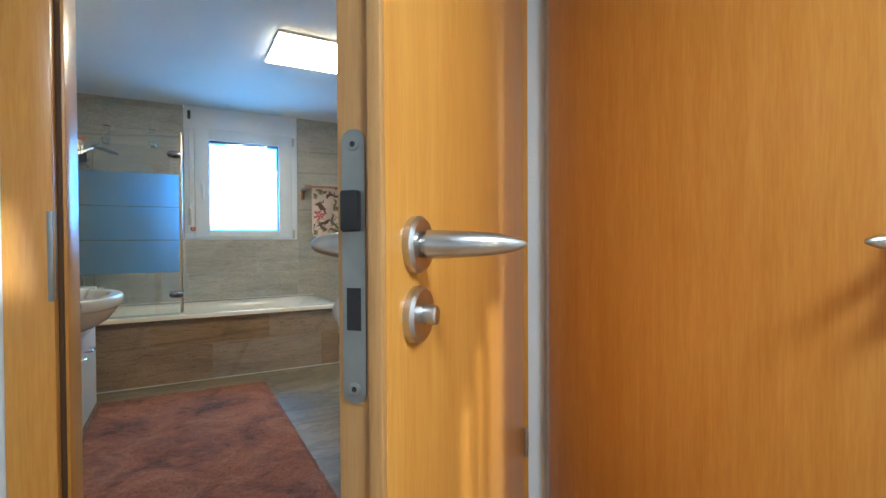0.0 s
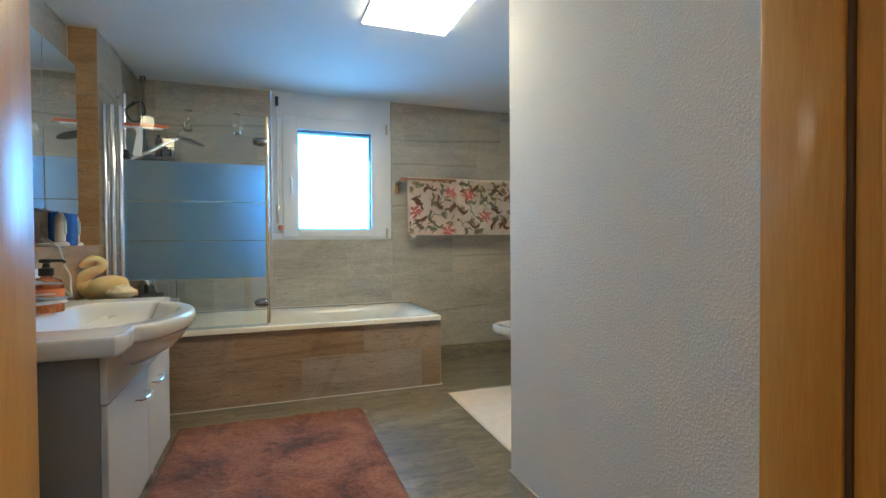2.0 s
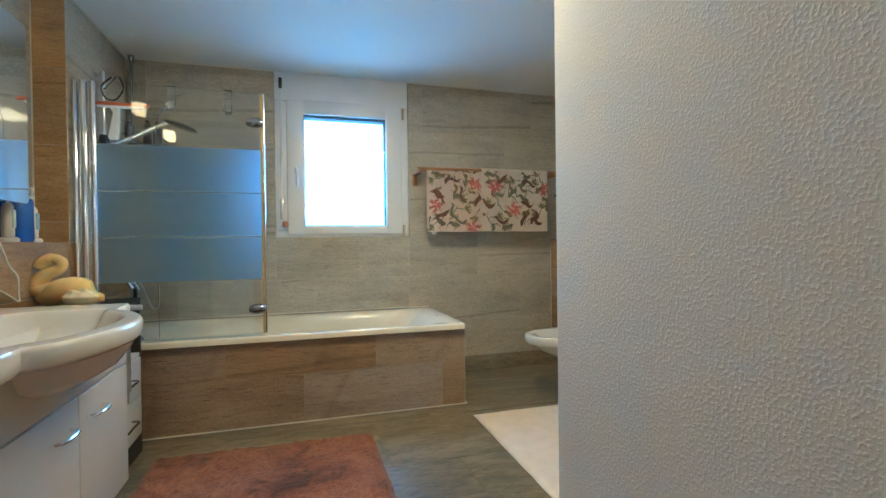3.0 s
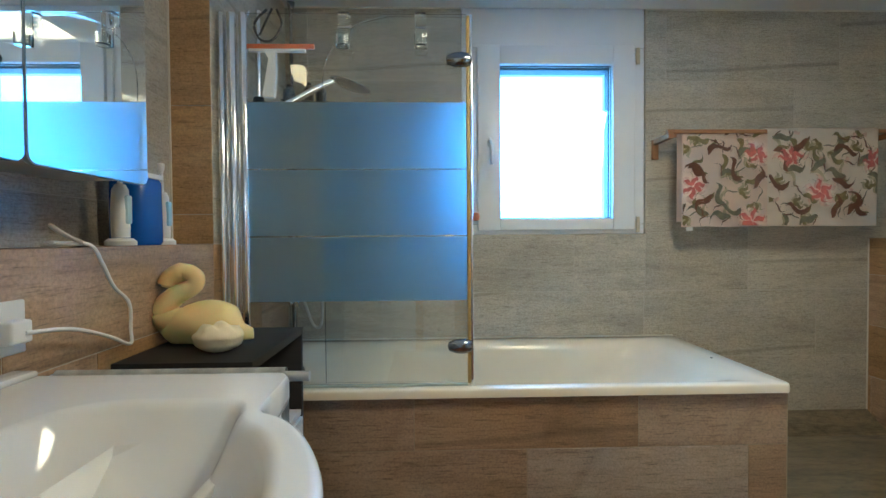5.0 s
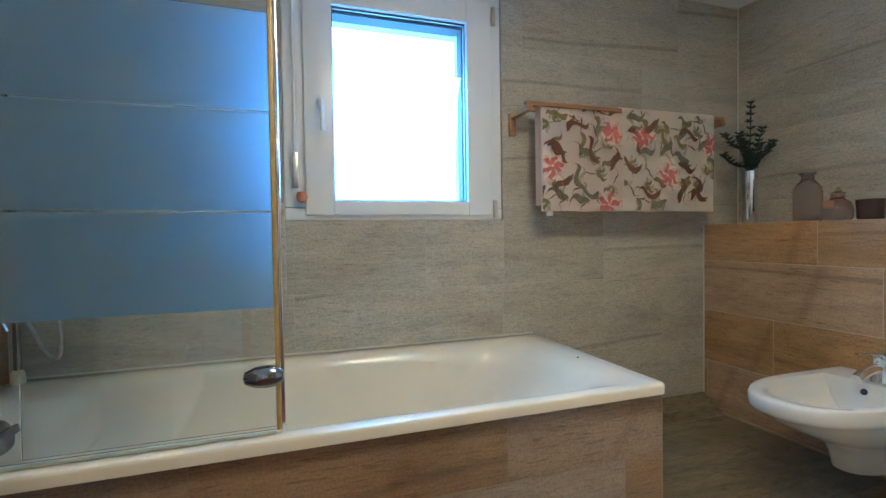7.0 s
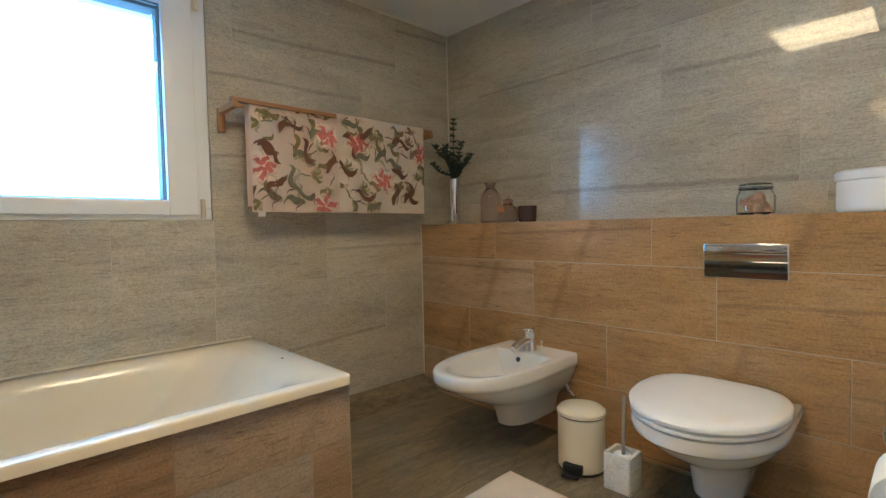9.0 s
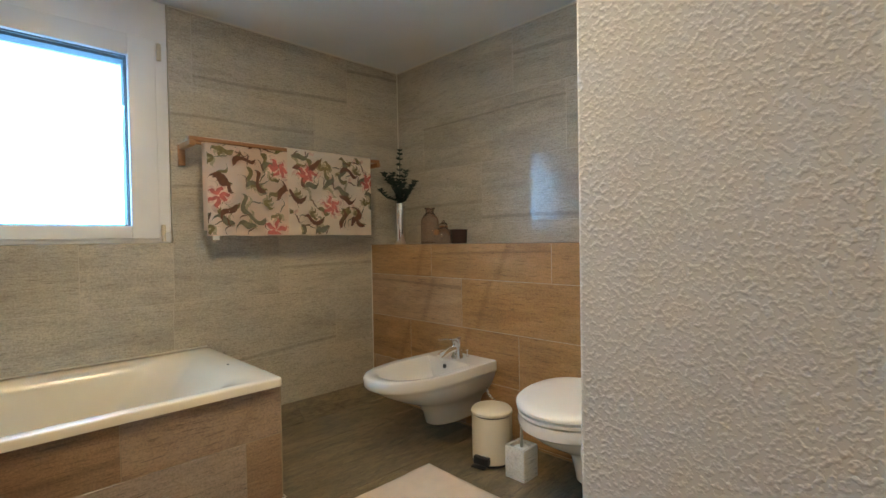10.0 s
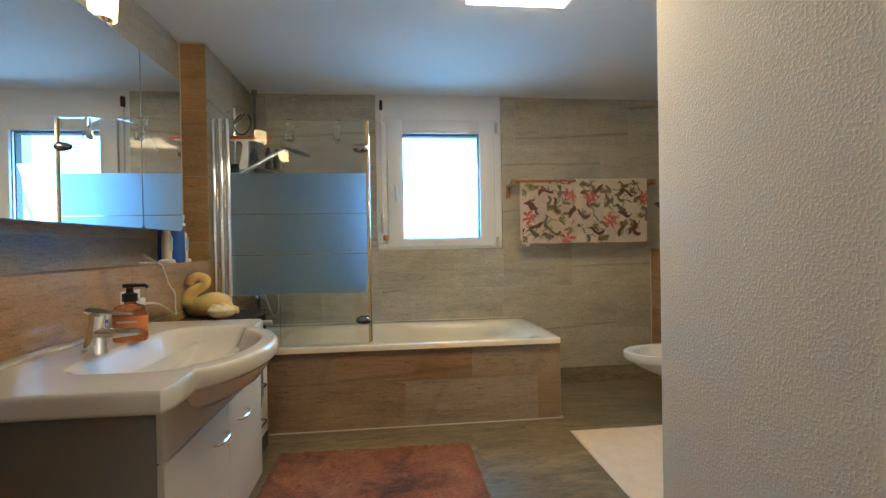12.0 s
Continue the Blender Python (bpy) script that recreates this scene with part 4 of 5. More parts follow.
def swan():
    body = []
    for u in np.linspace(0, 1, 16):
        x = -0.125 + 0.275 * u
        w = 0.078 * max(0.02, math.sin(math.pi * min(1, u * 0.97 + 0.02))) ** 0.55 * (1 - 0.25 * u)
        top = 0.136 * max(0.05, math.sin(math.pi * (0.12 + 0.76 * (1 - u)))) ** 0.7 + 0.012 * u
        if u > 0.85:
            top = max(0.045, top * 0.6)
        zlo = 0.0 + 0.03 * max(0, u - 0.6) + (0.03 * (1 - u * 8) if u < 0.12 else 0)
        body.append([(x, w * math.cos(a), zlo + (top - zlo) * (0.5 + 0.5 * math.sin(a))) for a in np.linspace(0, 2 * math.pi, 18, endpoint=False)])
    bm = loft(body)
    neck = smooth_path([(-0.05, 0, 0.07), (-0.10, 0, 0.075), (-0.125, 0, 0.105), (-0.085, 0, 0.155), (-0.03, 0, 0.185), (-0.022, 0, 0.215), (-0.055, 0, 0.235), (-0.095, 0, 0.215), (-0.107, 0, 0.185)], 6)
    k = len(neck)
    tap = [1.55 - 0.75 * min(1, i / (k * 0.5)) + (0.15 if i > k * 0.75 else 0) - (0.35 if i > k - 3 else 0) for i in range(k)]
    tube(neck, 0.032, 16, bm, tap)
    return bm


solo("swan_figure", swan(), WAX, "pale yellow wax swan on the black unit", "figurine", smooth=60, m=pose(-0.513, 4.93, 0.823) @ Matrix.Diagonal((0.98, 0.98, 0.93, 1)))


def lump_swan():
    bm = bmesh.new()
    bmesh.ops.create_uvsphere(bm, u_segments=28, v_segments=18, radius=1)
    for v in bm.verts:
        x, y, z = v.co
        f = 1 + 0.13 * math.sin(8 * math.atan2(y, x)) * max(0, z) ** 0.7 + 0.09 * noise.noise((x * 3, y * 3, z * 3)) + 0.03 * math.sin(z * 9)
        v.co = (x * 0.066 * f, y * 0.05 * f, 0.040 + z * 0.040 + 0.007 * max(0, z) * math.sin(9 * x + 4 * y))
    for v in bm.verts:
        v.co.z = max(0.0, v.co.z)
    return bm


solo("small_swan_figure", lump_swan(), WAX2, "small ivory wax swan beside the larger one", "figurine", smooth=70, m=pose(-0.42, 4.815, 0.823, 0, 0, 15))


# mirror cabinet with two lamps
def mirror_cabinet():
    t = thing("mirror_cabinet", 0, 0, 0, 0, "mirror-fronted bathroom cabinet hung in the tiled niche", "mirror cabinet")
    xf, z0, z1 = -0.605, 1.285, 2.065
    part("carcass", box(XN + 0.002, xf - 0.012, 2.90, 4.78, z0 + 0.01, z1 - 0.012, 0.002), LACQUER, t)
    for y0, y1 in ((2.885, 3.38), (3.385, 4.413), (4.418, 4.812)):
        prof = rounded(y1 - y0, z1 - z0, 0.022, 5, (y0 + y1) / 2, (z0 + z1) / 2)
        d = part("mirror_door", loft([[(xf - 0.010, a, b) for a, b in prof], [(xf - 0.0002, a, b) for a, b in prof]]), plain("mirror_backing", (0.35, 0.42, 0.45), 0.2), t)
        inner = rounded(y1 - y0 - 0.004, z1 - z0 - 0.004, 0.020, 5, (y0 + y1) / 2, (z0 + z1) / 2)
        part("mirror", loft([[(xf, a, b) for a, b in inner], [(xf + 0.003, a, b) for a, b in inner]]), MIRROR, d, "silvered mirror", smooth=None)
    return t


mirror_cabinet()
for y in (4.21, 3.30):
    t = thing("mirror_lamp", -0.68, y, 2.066, 0, "small lit opal glass lamp on top of the mirror cabinet", "wall lamp", "lamps over the mirror")
    part("arm", box(-0.05, 0.05, -0.02, 0.02, -0.012, 0.014, 0.003), CHROME, t)
    part("shade", lathe([(0.044, 0.02), (0.05, 0.022), (0.056, 0.10), (0.054, 0.125), (0.046, 0.125), (0, 0.118)], 24, sx=0.9), LAMP_GLASS, t, "glowing opal glass shade", m=pose(0.045, 0, 0.013))
    part("socket", lathe([(0, 0.002), (0.03, 0.002), (0.036, 0.02), (0, 0.02)], 18), CHROME, t, m=pose(0.045, 0, 0.013))

# toothbrushes and charger on the ledge
BLUE = plain("blue_translucent_plastic", (0.01, 0.10, 0.42), 0.25, vary=0.1)
t = thing("oral_irrigator", -0.715, 4.945, 1.121, 0, "blue water tank of a mouth shower on the ledge", "oral irrigator")
part("tank", loft([[(x, y, z) for x, y in rounded(0.11 * s, 0.13 * s, 0.03, 6)] for z, s in ((0.0, 0.92), (0.01, 1.0), (0.19, 0.97), (0.2, 0.9))]), BLUE, t)
part("lid", loft([[(x, y, z) for x, y in rounded(0.114, 0.134, 0.03, 6)] for z in (0.2005, 0.214)]), WHITE_PLASTIC, t)
for x, y, c in ((-0.70, 5.055, (0.35, 0.62, 0.75)), (-0.69, 4.83, (0.55, 0.72, 0.76))):
    t = thing("electric_toothbrush", x, y, 1.121, 0, "white and blue electric toothbrush standing on its charger", "toothbrush", "toothbrushes on the ledge")
    part("charger", lathe([(0, 0), (0.034, 0), (0.034, 0.012), (0.026, 0.02), (0, 0.022)], 20, sx=1.2), WHITE_PLASTIC, t)
    part("handle", lathe([(0, 0.0225), (0.020, 0.0225), (0.021, 0.10), (0.018, 0.155), (0.012, 0.17), (0, 0.17)], 18, sx=1.2), WHITE_PLASTIC, t)
    part("grip", box(0.012, 0.028, -0.011, 0.011, 0.06, 0.14, 0.005), plain("blue_grip", c, 0.4), t, "blue rubber grip")
    part("brush_head", lathe([(0, 0.1705), (0.007, 0.1705), (0.0055, 0.235), (0.010, 0.245), (0.010, 0.263), (0, 0.266)], 12), WHITE_PLASTIC, t)

t = thing("wall_socket", XL, 4.37, 0.965, 0, "white plastic wall socket with plugged lead", "socket")
part("plate", box(0.001, 0.010, -0.075, 0.075, -0.05, 0.055, 0.004, 3), WHITE_PLASTIC, t)
part("plug", box(0.0105, 0.045, 0.0, 0.05, -0.025, 0.02, 0.006, 3), WHITE_PLASTIC, t)
solo("charger_cable", tube(smooth_path([(-0.60, 4.40, 0.96), (-0.60, 4.52, 0.945), (-0.615, 4.66, 0.90), (-0.615, 4.74, 0.865), (-0.625, 4.76, 0.90), (-0.625, 4.755, 0.97), (-0.628, 4.70, 1.02), (-0.628, 4.66, 1.08), (-0.635, 4.63, 1.125), (-0.68, 4.60, 1.13), (-0.66, 4.55, 1.132), (-0.70, 4.58, 1.13), (-0.72, 4.66, 1.128)], 8), 0.0045, 8), WHITE_PLASTIC, "white cable looping from socket to ledge", "cable", smooth=60)
bm = tube(smooth_path([(-0.635, 4.60, 1.13), (-0.65, 4.56, 1.155), (-0.68, 4.57, 1.17), (-0.69, 4.62, 1.15), (-0.66, 4.64, 1.13), (-0.64, 4.58, 1.128), (-0.68, 4.54, 1.127)], 7), 0.005, 8)
solo("coiled_cable", bm, plain("grey_cable", (0.45, 0.43, 0.41), 0.5), "loosely coiled grey lead on the ledge", "cable", smooth=60)


# ---- toilet side ----
def dee(length, half, n, z, cx, back, front_flat=0.0, p=2.3):
    """Plan of a wall-hung bowl: flat back at x = back, rounded front towards -x."""
    pts = []
    for a in np.linspace(-math.pi / 2, math.pi / 2, n):
        pts.append((back - length * 0.42 - length * 0.58 * abs(math.cos(a)) ** (2 / p), half * math.copysign(abs(math.sin(a)) ** (2 / p), math.sin(a)), z))
    pts.append((back, half * 0.96, z))
    pts.append((back, -half * 0.96, z))
    return pts


def oval(length, half, z, back, n=48, waist=0.42):
    """Plan of a seat or lid: long rounded front, squarer rounded back."""
    pts = []
    for k in range(n):
        a = 2 * math.pi * k / n
        c, q = math.cos(a), math.sin(a)
        e = 2.0 if c < 0 else 3.4
        reach = length * (1 - waist) if c < 0 else length * waist
        pts.append((back - length * waist + math.copysign(abs(c) ** (2 / e), c) * reach, half * (1 - 0.10 * max(0.0, c)) * math.copysign(abs(q) ** (2 / e), q), z))
    return pts


def toilet():
    t = thing("toilet", XP, 4.365, 0.010, 0, "white wall-hung toilet with closed lid", "toilet")
    n = 33
    def ring(L, h, z, back=-0.002, p=2.05):
        return dee(L * 1.06, h * 1.03, n, z + 0.006, 0, back, p=p)
    def flat(L, h, z, back=-0.045):
        return oval(L * 1.06, h * 1.03, z + 0.006, back)
    part("bowl", loft([ring(0.225, 0.075, 0.038), ring(0.25, 0.086, 0.046), ring(0.262, 0.092, 0.10), ring(0.285, 0.102, 0.165), ring(0.33, 0.128, 0.205), ring(0.41, 0.172, 0.245), ring(0.485, 0.206, 0.290), ring(0.53, 0.224, 0.325), ring(0.548, 0.232, 0.340), ring(0.562, 0.241, 0.348), ring(0.566, 0.243, 0.37), ring(0.56, 0.240, 0.392), ring(0.55, 0.234, 0.395)]), CERAMIC, t, smooth=50)
    part("seat", loft([flat(0.50, 0.222, 0.3952), flat(0.505, 0.226, 0.400), flat(0.525, 0.240, 0.402), flat(0.527, 0.242, 0.414), flat(0.515, 0.234, 0.418)]), WHITE_PLASTIC, t)
    part("lid", loft([flat(0.50, 0.222, 0.4183), flat(0.505, 0.226, 0.424), flat(0.53, 0.244, 0.426), flat(0.532, 0.245, 0.437), flat(0.522, 0.238, 0.446), flat(0.46, 0.20, 0.4515, -0.07), flat(0.30, 0.12, 0.4545, -0.14), flat(0.1, 0.04, 0.455, -0.24)]), WHITE_PLASTIC, t, "closed glossy lid", smooth=60)
    part("hinge_block", box(-0.07, -0.003, -0.16, 0.16, 0.402, 0.428, 0.012, 3), CERAMIC, t)
    return t


toilet()


def bidet():
    t = thing("bidet", XP, 5.278, 0.0, 0, "white wall-hung bidet with an open basin", "bidet")
    n = 33
    def ring(L, h, z, back=-0.002, p=2.35):
        return dee(L * 1.04, h * 1.05, n, z * 1.07, 0, back, p=p)
    part("bowl", loft([ring(0.28, 0.070, 0.098), ring(0.325, 0.086, 0.106), ring(0.345, 0.094, 0.17), ring(0.37, 0.108, 0.205), ring(0.43, 0.142, 0.236), ring(0.525, 0.172, 0.27), ring(0.60, 0.190, 0.305), ring(0.655, 0.203, 0.335), ring(0.68, 0.209, 0.353), ring(0.698, 0.217, 0.360), ring(0.705, 0.218, 0.372), ring(0.706, 0.218, 0.405), ring(0.70, 0.215, 0.413), ring(0.685, 0.207, 0.415),
                       ring(0.475, 0.175, 0.412, -0.165), ring(0.46, 0.168, 0.40, -0.17), ring(0.42, 0.145, 0.34, -0.18), ring(0.33, 0.10, 0.29, -0.2), ring(0.2, 0.05, 0.28, -0.25)]), CERAMIC, t, smooth=50)
    tp = thing("tap")
    tp.parent = t
    tp.matrix_basis = pose(-0.10, 0, 0.443)
    part("tap_body", lathe([(0, 0), (0.036, 0), (0.035, 0.008), (0.030, 0.02), (0.028, 0.085), (0.030, 0.09), (0.029, 0.108), (0.022, 0.115), (0, 0.116)], 24), CHROME, tp)
    part("spout", tube(smooth_path([(0, 0, 0.055), (-0.05, 0.004, 0.055), (-0.105, 0.008, 0.038), (-0.135, 0.01, 0.022)]), 0.021, 14), CHROME, tp)
    part("lever", loft([[(x, w * math.cos(a), z + h * math.sin(a)) for a in np.linspace(0, 2 * math.pi, 12, endpoint=False)] for x, z, w, h in ((0.02, 0.118, 0.020, 0.006), (-0.04, 0.120, 0.019, 0.006), (-0.10, 0.126, 0.012, 0.005), (-0.15, 0.130, 0.010, 0.004))]), CHROME, tp)
    part("pop_up_rod", lathe([(0, 0), (0.006, 0), (0.004, 0.006), (0.004, 0.034), (0.009, 0.038), (0.009, 0.046), (0, 0.048)], 12), CHROME, tp, m=pose(0.052, -0.035, 0))
    part("overflow_hole", lathe([(0, 0), (0.013, 0), (0.013, 0.003), (0, 0.003)], 14), BLACK, t, "dark overflow hole", m=pose(-0.206, 0.0, 0.412, 0, -70, 0))
    part("supply_valve", tube(smooth_path([(-0.002, -0.24, 0.235), (-0.05, -0.24, 0.235), (-0.07, -0.22, 0.26), (-0.06, -0.19, 0.29)]), 0.008, 8), CHROME, t)
    return t


bidet()

t = thing("flush_plate", XP, 4.318, 0.938, 0, "polished chrome dual flush plate on the tiled ledge wall", "flush plate")
part("frame", box(-0.008, -0.001, -0.147, 0.147, -0.07, 0.07, 0.003), CHROME, t)
part("upper_button", loft([[(x, y, z) for x, z in ((-0.0085, 0.001), (-0.014, 0.02), (-0.016, 0.04), (-0.012, 0.064), (-0.0085, 0.065))] for y in (-0.142, 0.142)]), CHROME, t, smooth=60)
part("lower_button", loft([[(x, y, z) for x, z in ((-0.0085, -0.065), (-0.011, -0.05), (-0.0125, -0.03), (-0.011, -0.002), (-0.0085, -0.001))] for y in (-0.142, 0.142)]), SMOKE, t, smooth=60)

CREAM = plain("cream_lacquer", (0.74, 0.67, 0.54), 0.3, vary=0.02)
t = thing("pedal_bin", 2.535, 4.895, 0, 0, "small cream pedal bin with black foot pedal", "waste bin")
t.scale = (0.95, 0.95, 0.91)
part("body", lathe([(0, 0.012), (0.105, 0.012), (0.108, 0.016), (0.109, 0.268), (0.105, 0.27), (0, 0.27)], 36), CREAM, t)
part("base_ring", lathe([(0, 0.001), (0.107, 0.001), (0.109, 0.004), (0.109, 0.0115), (0, 0.0115)], 36), BLACK, t)
part("rim", lathe([(0.1, 0.2705), (0.107, 0.2705), (0.107, 0.2755), (0.1, 0.2755)], 36), BLACK, t)
part("lid", lathe([(0.111, 0.276), (0.113, 0.28), (0.112, 0.292), (0.10, 0.305), (0.06, 0.314), (0, 0.317)], 36), CREAM, t)
pd = part("pedal_housing", box(-0.045, 0.045, -0.128, -0.098, 0.018, 0.062, 0.006, 3), BLACK, t, "black pedal housing", m=pose(0, 0, 0, 0, 0, -80))
part("pedal", box(-0.04, 0.04, -0.16, -0.129, 0.012, 0.022, 0.004), BLACK, pd)

t = thing("toilet_brush", 2.50, 4.685, 0, 0, "steel-handled toilet brush in a marbled white holder", "toilet brush")
MARBLE = stone("white_marble_resin", (0.66, 0.63, 0.57), (0.44, 0.42, 0.38), (0.74, 0.72, 0.67), 0.35, "x", 0.5)
bm = bmesh.new()
outer = rounded(0.115, 0.115, 0.008, 3)
inner = rounded(0.085, 0.085, 0.006, 3)
loft([[(x, y, 0.001) for x, y in outer], [(x, y, 0.148) for x, y in outer], [(x * 0.985, y * 0.985, 0.151) for x, y in outer], [(x, y, 0.151) for x, y in inner], [(x, y, 0.12) for x, y in inner]], bm=bm)
part("holder", bm, MARBLE, t)
part("handle", lathe([(0, 0.118), (0.008, 0.118), (0.007, 0.39), (0, 0.392)], 12), STEEL, t, m=pose(0, 0, 0, 2, -2, 0))
part("brush_collar", lathe([(0, 0.1205), (0.036, 0.1205), (0.034, 0.14), (0.0, 0.145)], 20), WHITE_PLASTIC, t)

t = thing("toilet_paper_holder", 0.03, 0, 0, 0, "chrome paper holder with a white toilet roll", "toilet paper holder")
part("wall_plate", lathe([(0, 0), (0.028, 0), (0.026, 0.008), (0.012, 0.010), (0.012, 0.025), (0, 0.025)], 20), CHROME, t, m=pose(1.60, YE, 0.765, -90, 0, 0))
part("cover_bar", tube([(1.562, YE + 0.095, 0.770), (1.60, YE + 0.01, 0.764)], 0.008, 12), CHROME, t)
part("hanger", tube(smooth_path([(1.564, YE + 0.092, 0.770), (1.555, YE + 0.085, 0.745), (1.54, YE + 0.07, 0.71), (1.535, YE + 0.06, 0.665)]), 0.008, 12), CHROME, t)
part("spindle", tube([(1.535, YE + 0.06, 0.665), (1.66, YE + 0.06, 0.665)], 0.007, 10), CHROME, t)
rl = part("toilet_roll", lathe([(0.020, -0.06), (0.052, -0.06), (0.054, -0.056), (0.054, 0.056), (0.052, 0.06), (0.020, 0.06), (0.020, -0.06)], 40), plain("tissue_paper", (0.74, 0.72, 0.68), 0.95, vary=0.02, relief=0.4), t, "white paper roll", m=pose(1.61, YE + 0.06, 0.665, 0, 90, 0))
part("core", lathe([(0.0195, -0.058), (0.0195, 0.058), (0.018, 0.058), (0.018, -0.058), (0.0195, -0.058)], 24), plain("cardboard", (0.26, 0.19, 0.13), 0.9), rl)

# things on the ledge
Z = LEDGE + 0.002
t = thing("vase", 2.88, 6.02, Z, 0, "slim polished steel vase holding a dark green conifer sprig", "vase")
part("body", lathe([(0, 0), (0.039, 0), (0.041, 0.004), (0.042, 0.295), (0.039, 0.297), (0.037, 0.03), (0, 0.028)], 28), CHROME, t)
rnd = random.Random(5)
bm = bmesh.new()
for k in range(11):
    a, tilt = k * 2.4, 0.04 + 1.25 * (k / 10) ** 0.7
    L = rnd.uniform(0.17, 0.21) - 0.06 * (k / 10) + (0.09 if k == 0 else 0.0)
    d = Vector((math.cos(a) * math.sin(tilt), math.sin(a) * math.sin(tilt), math.cos(tilt)))
    base = Vector((0, 0, 0.29 + rnd.uniform(0, 0.10)))
    pts = smooth_path([(0, 0, 0.24), base, base + d * L * 0.6, base + d * L + Vector((0, 0, 0.03))], 4)
    tube(pts, 0.003, 5, bm)
    for i, p in enumerate(pts[4:]):
        for s in range(13):
            b = rnd.uniform(0, 6.28)
            q = Vector((math.cos(b), math.sin(b), rnd.uniform(0.1, 0.9))).normalized() * rnd.uniform(0.02, 0.038)
            side = q.cross(Vector((0.3, 0.5, 0.2))).normalized() * 0.0034
            f = [bm.verts.new(v) for v in (p - side, p + q * 0.5 - side * 1.2, p + q, p + q * 0.5 + side * 1.2, p + side)]
            bm.faces.new(f)
part("sprig", bm, plain("dark_conifer", (0.012, 0.030, 0.022), 0.6, vary=0.4, scale=40), t, "dark green needled sprig")

MAUVE_GLASS = glass("mauve_glass", (0.70, 0.56, 0.50), 0.04)
MAUVE_GLASS.node_tree.nodes["Principled BSDF"].inputs["Transmission Weight"].default_value = 0.92
t = thing("glass_bottle", 2.885, 5.706, Z, 0, "ribbed mauve glass bottle with a narrow neck", "bottle")
part("body", lathe([(0, 0), (0.058, 0), (0.064, 0.006)] + [(0.062 + 0.002 * (k % 2), 0.02 + 0.014 * k) for k in range(10)] + [(0.058, 0.170), (0.034, 0.205), (0.028, 0.212), (0.028, 0.232), (0.038, 0.235), (0.038, 0.245), (0.022, 0.246), (0.022, 0.21), (0, 0.20)], 32), MAUVE_GLASS, t)
t = thing("glass_flask", 2.865, 5.555, Z, 0, "round smoky glass flask with a copper tag and stopper", "bottle")
part("body", lathe([(0, 0), (0.05, 0), (0.060, 0.012), (0.062, 0.05), (0.05, 0.085), (0.028, 0.104), (0.024, 0.108), (0.024, 0.12), (0, 0.12)], 28), MAUVE_GLASS, t)
part("stopper", lathe([(0, 0.1205), (0.03, 0.1205), (0.03, 0.13), (0.012, 0.14), (0.010, 0.15), (0, 0.158)], 18), MAUVE_GLASS, t)
part("ribbon", tube([(0.026 * math.cos(a), 0.026 * math.sin(a), 0.112) for a in np.linspace(0, 6.28, 18)], 0.005, 6), plain("copper_foil", (0.75, 0.42, 0.26), 0.25, 0.9), t)
part("tag", loft([[(x, y, z) for y, z in rounded(0.05, 0.035, 0.012, 5)] for x in (-0.066, -0.063)]), plain("copper_tag", (0.75, 0.42, 0.26), 0.25, 0.9), t, m=pose(0, 0, 0.075))
t = thing("candle_cup", 2.875, 5.425, Z, 0, "dark brown tealight cup", "candle holder")
part("cup", lathe([(0, 0), (0.045, 0), (0.050, 0.004), (0.055, 0.09), (0.052, 0.09), (0.046, 0.02), (0, 0.02)], 28), plain("dark_brown_glass", (0.045, 0.022, 0.018), 0.25), t)
t = thing("storage_jar", 2.885, 4.305, Z, 0, "clip-top glass jar filled with seashells", "jar")
part("glass", lathe([(0, 0), (0.062, 0), (0.068, 0.008), (0.068, 0.075), (0.056, 0.098), (0.056, 0.11), (0.052, 0.11), (0.052, 0.098), (0.063, 0.074), (0.063, 0.01), (0, 0.008)], 32), CLEAR, t)
part("lid", lathe([(0, 0.112), (0.058, 0.112), (0.058, 0.122), (0.04, 0.128), (0, 0.128)], 32), CLEAR, t)
part("clip_ring", tube([(0.06 * math.cos(a), 0.06 * math.sin(a), 0.104) for a in np.linspace(0, 6.28, 26)], 0.004, 6), SMOKE, t)
part("gasket", lathe([(0.05, 0.1105), (0.060, 0.1105), (0.060, 0.1118), (0.05, 0.1118)], 28), BLACK, t)
SHELL = plain("pink_shell", (0.72, 0.40, 0.25), 0.5, vary=0.3, scale=30)
for k in range(14):
    a = k * 2.4
    r = 0.012 + 0.022 * (k % 3) / 2
    bm = lathe([(0, 0), (0.017, 0.003), (0.023, 0.012), (0.014, 0.022), (0, 0.026)], 14, sx=1.2)
    part("shell", bm, SHELL, t, m=pose(r * math.cos(a), r * math.sin(a), 0.014 + 0.013 * (k // 3), 30 * k, 20 * k, 0))
t = thing("oval_box", 2.905, 3.90, Z, 0, "oval white lidded storage box", "box")
part("body", lathe([(0, 0), (0.148, 0), (0.152, 0.006)] + [(0.153 + 0.0012 * (k % 2), 0.012 + 0.008 * k) for k in range(12)] + [(0.152, 0.11), (0, 0.11)], 44, sx=0.86), WHITE_PLASTIC, t)
part("lid", lathe([(0.155, 0.1105), (0.160, 0.112), (0.160, 0.138), (0.152, 0.146), (0, 0.148)], 44, sx=0.86), WHITE_PLASTIC, t)

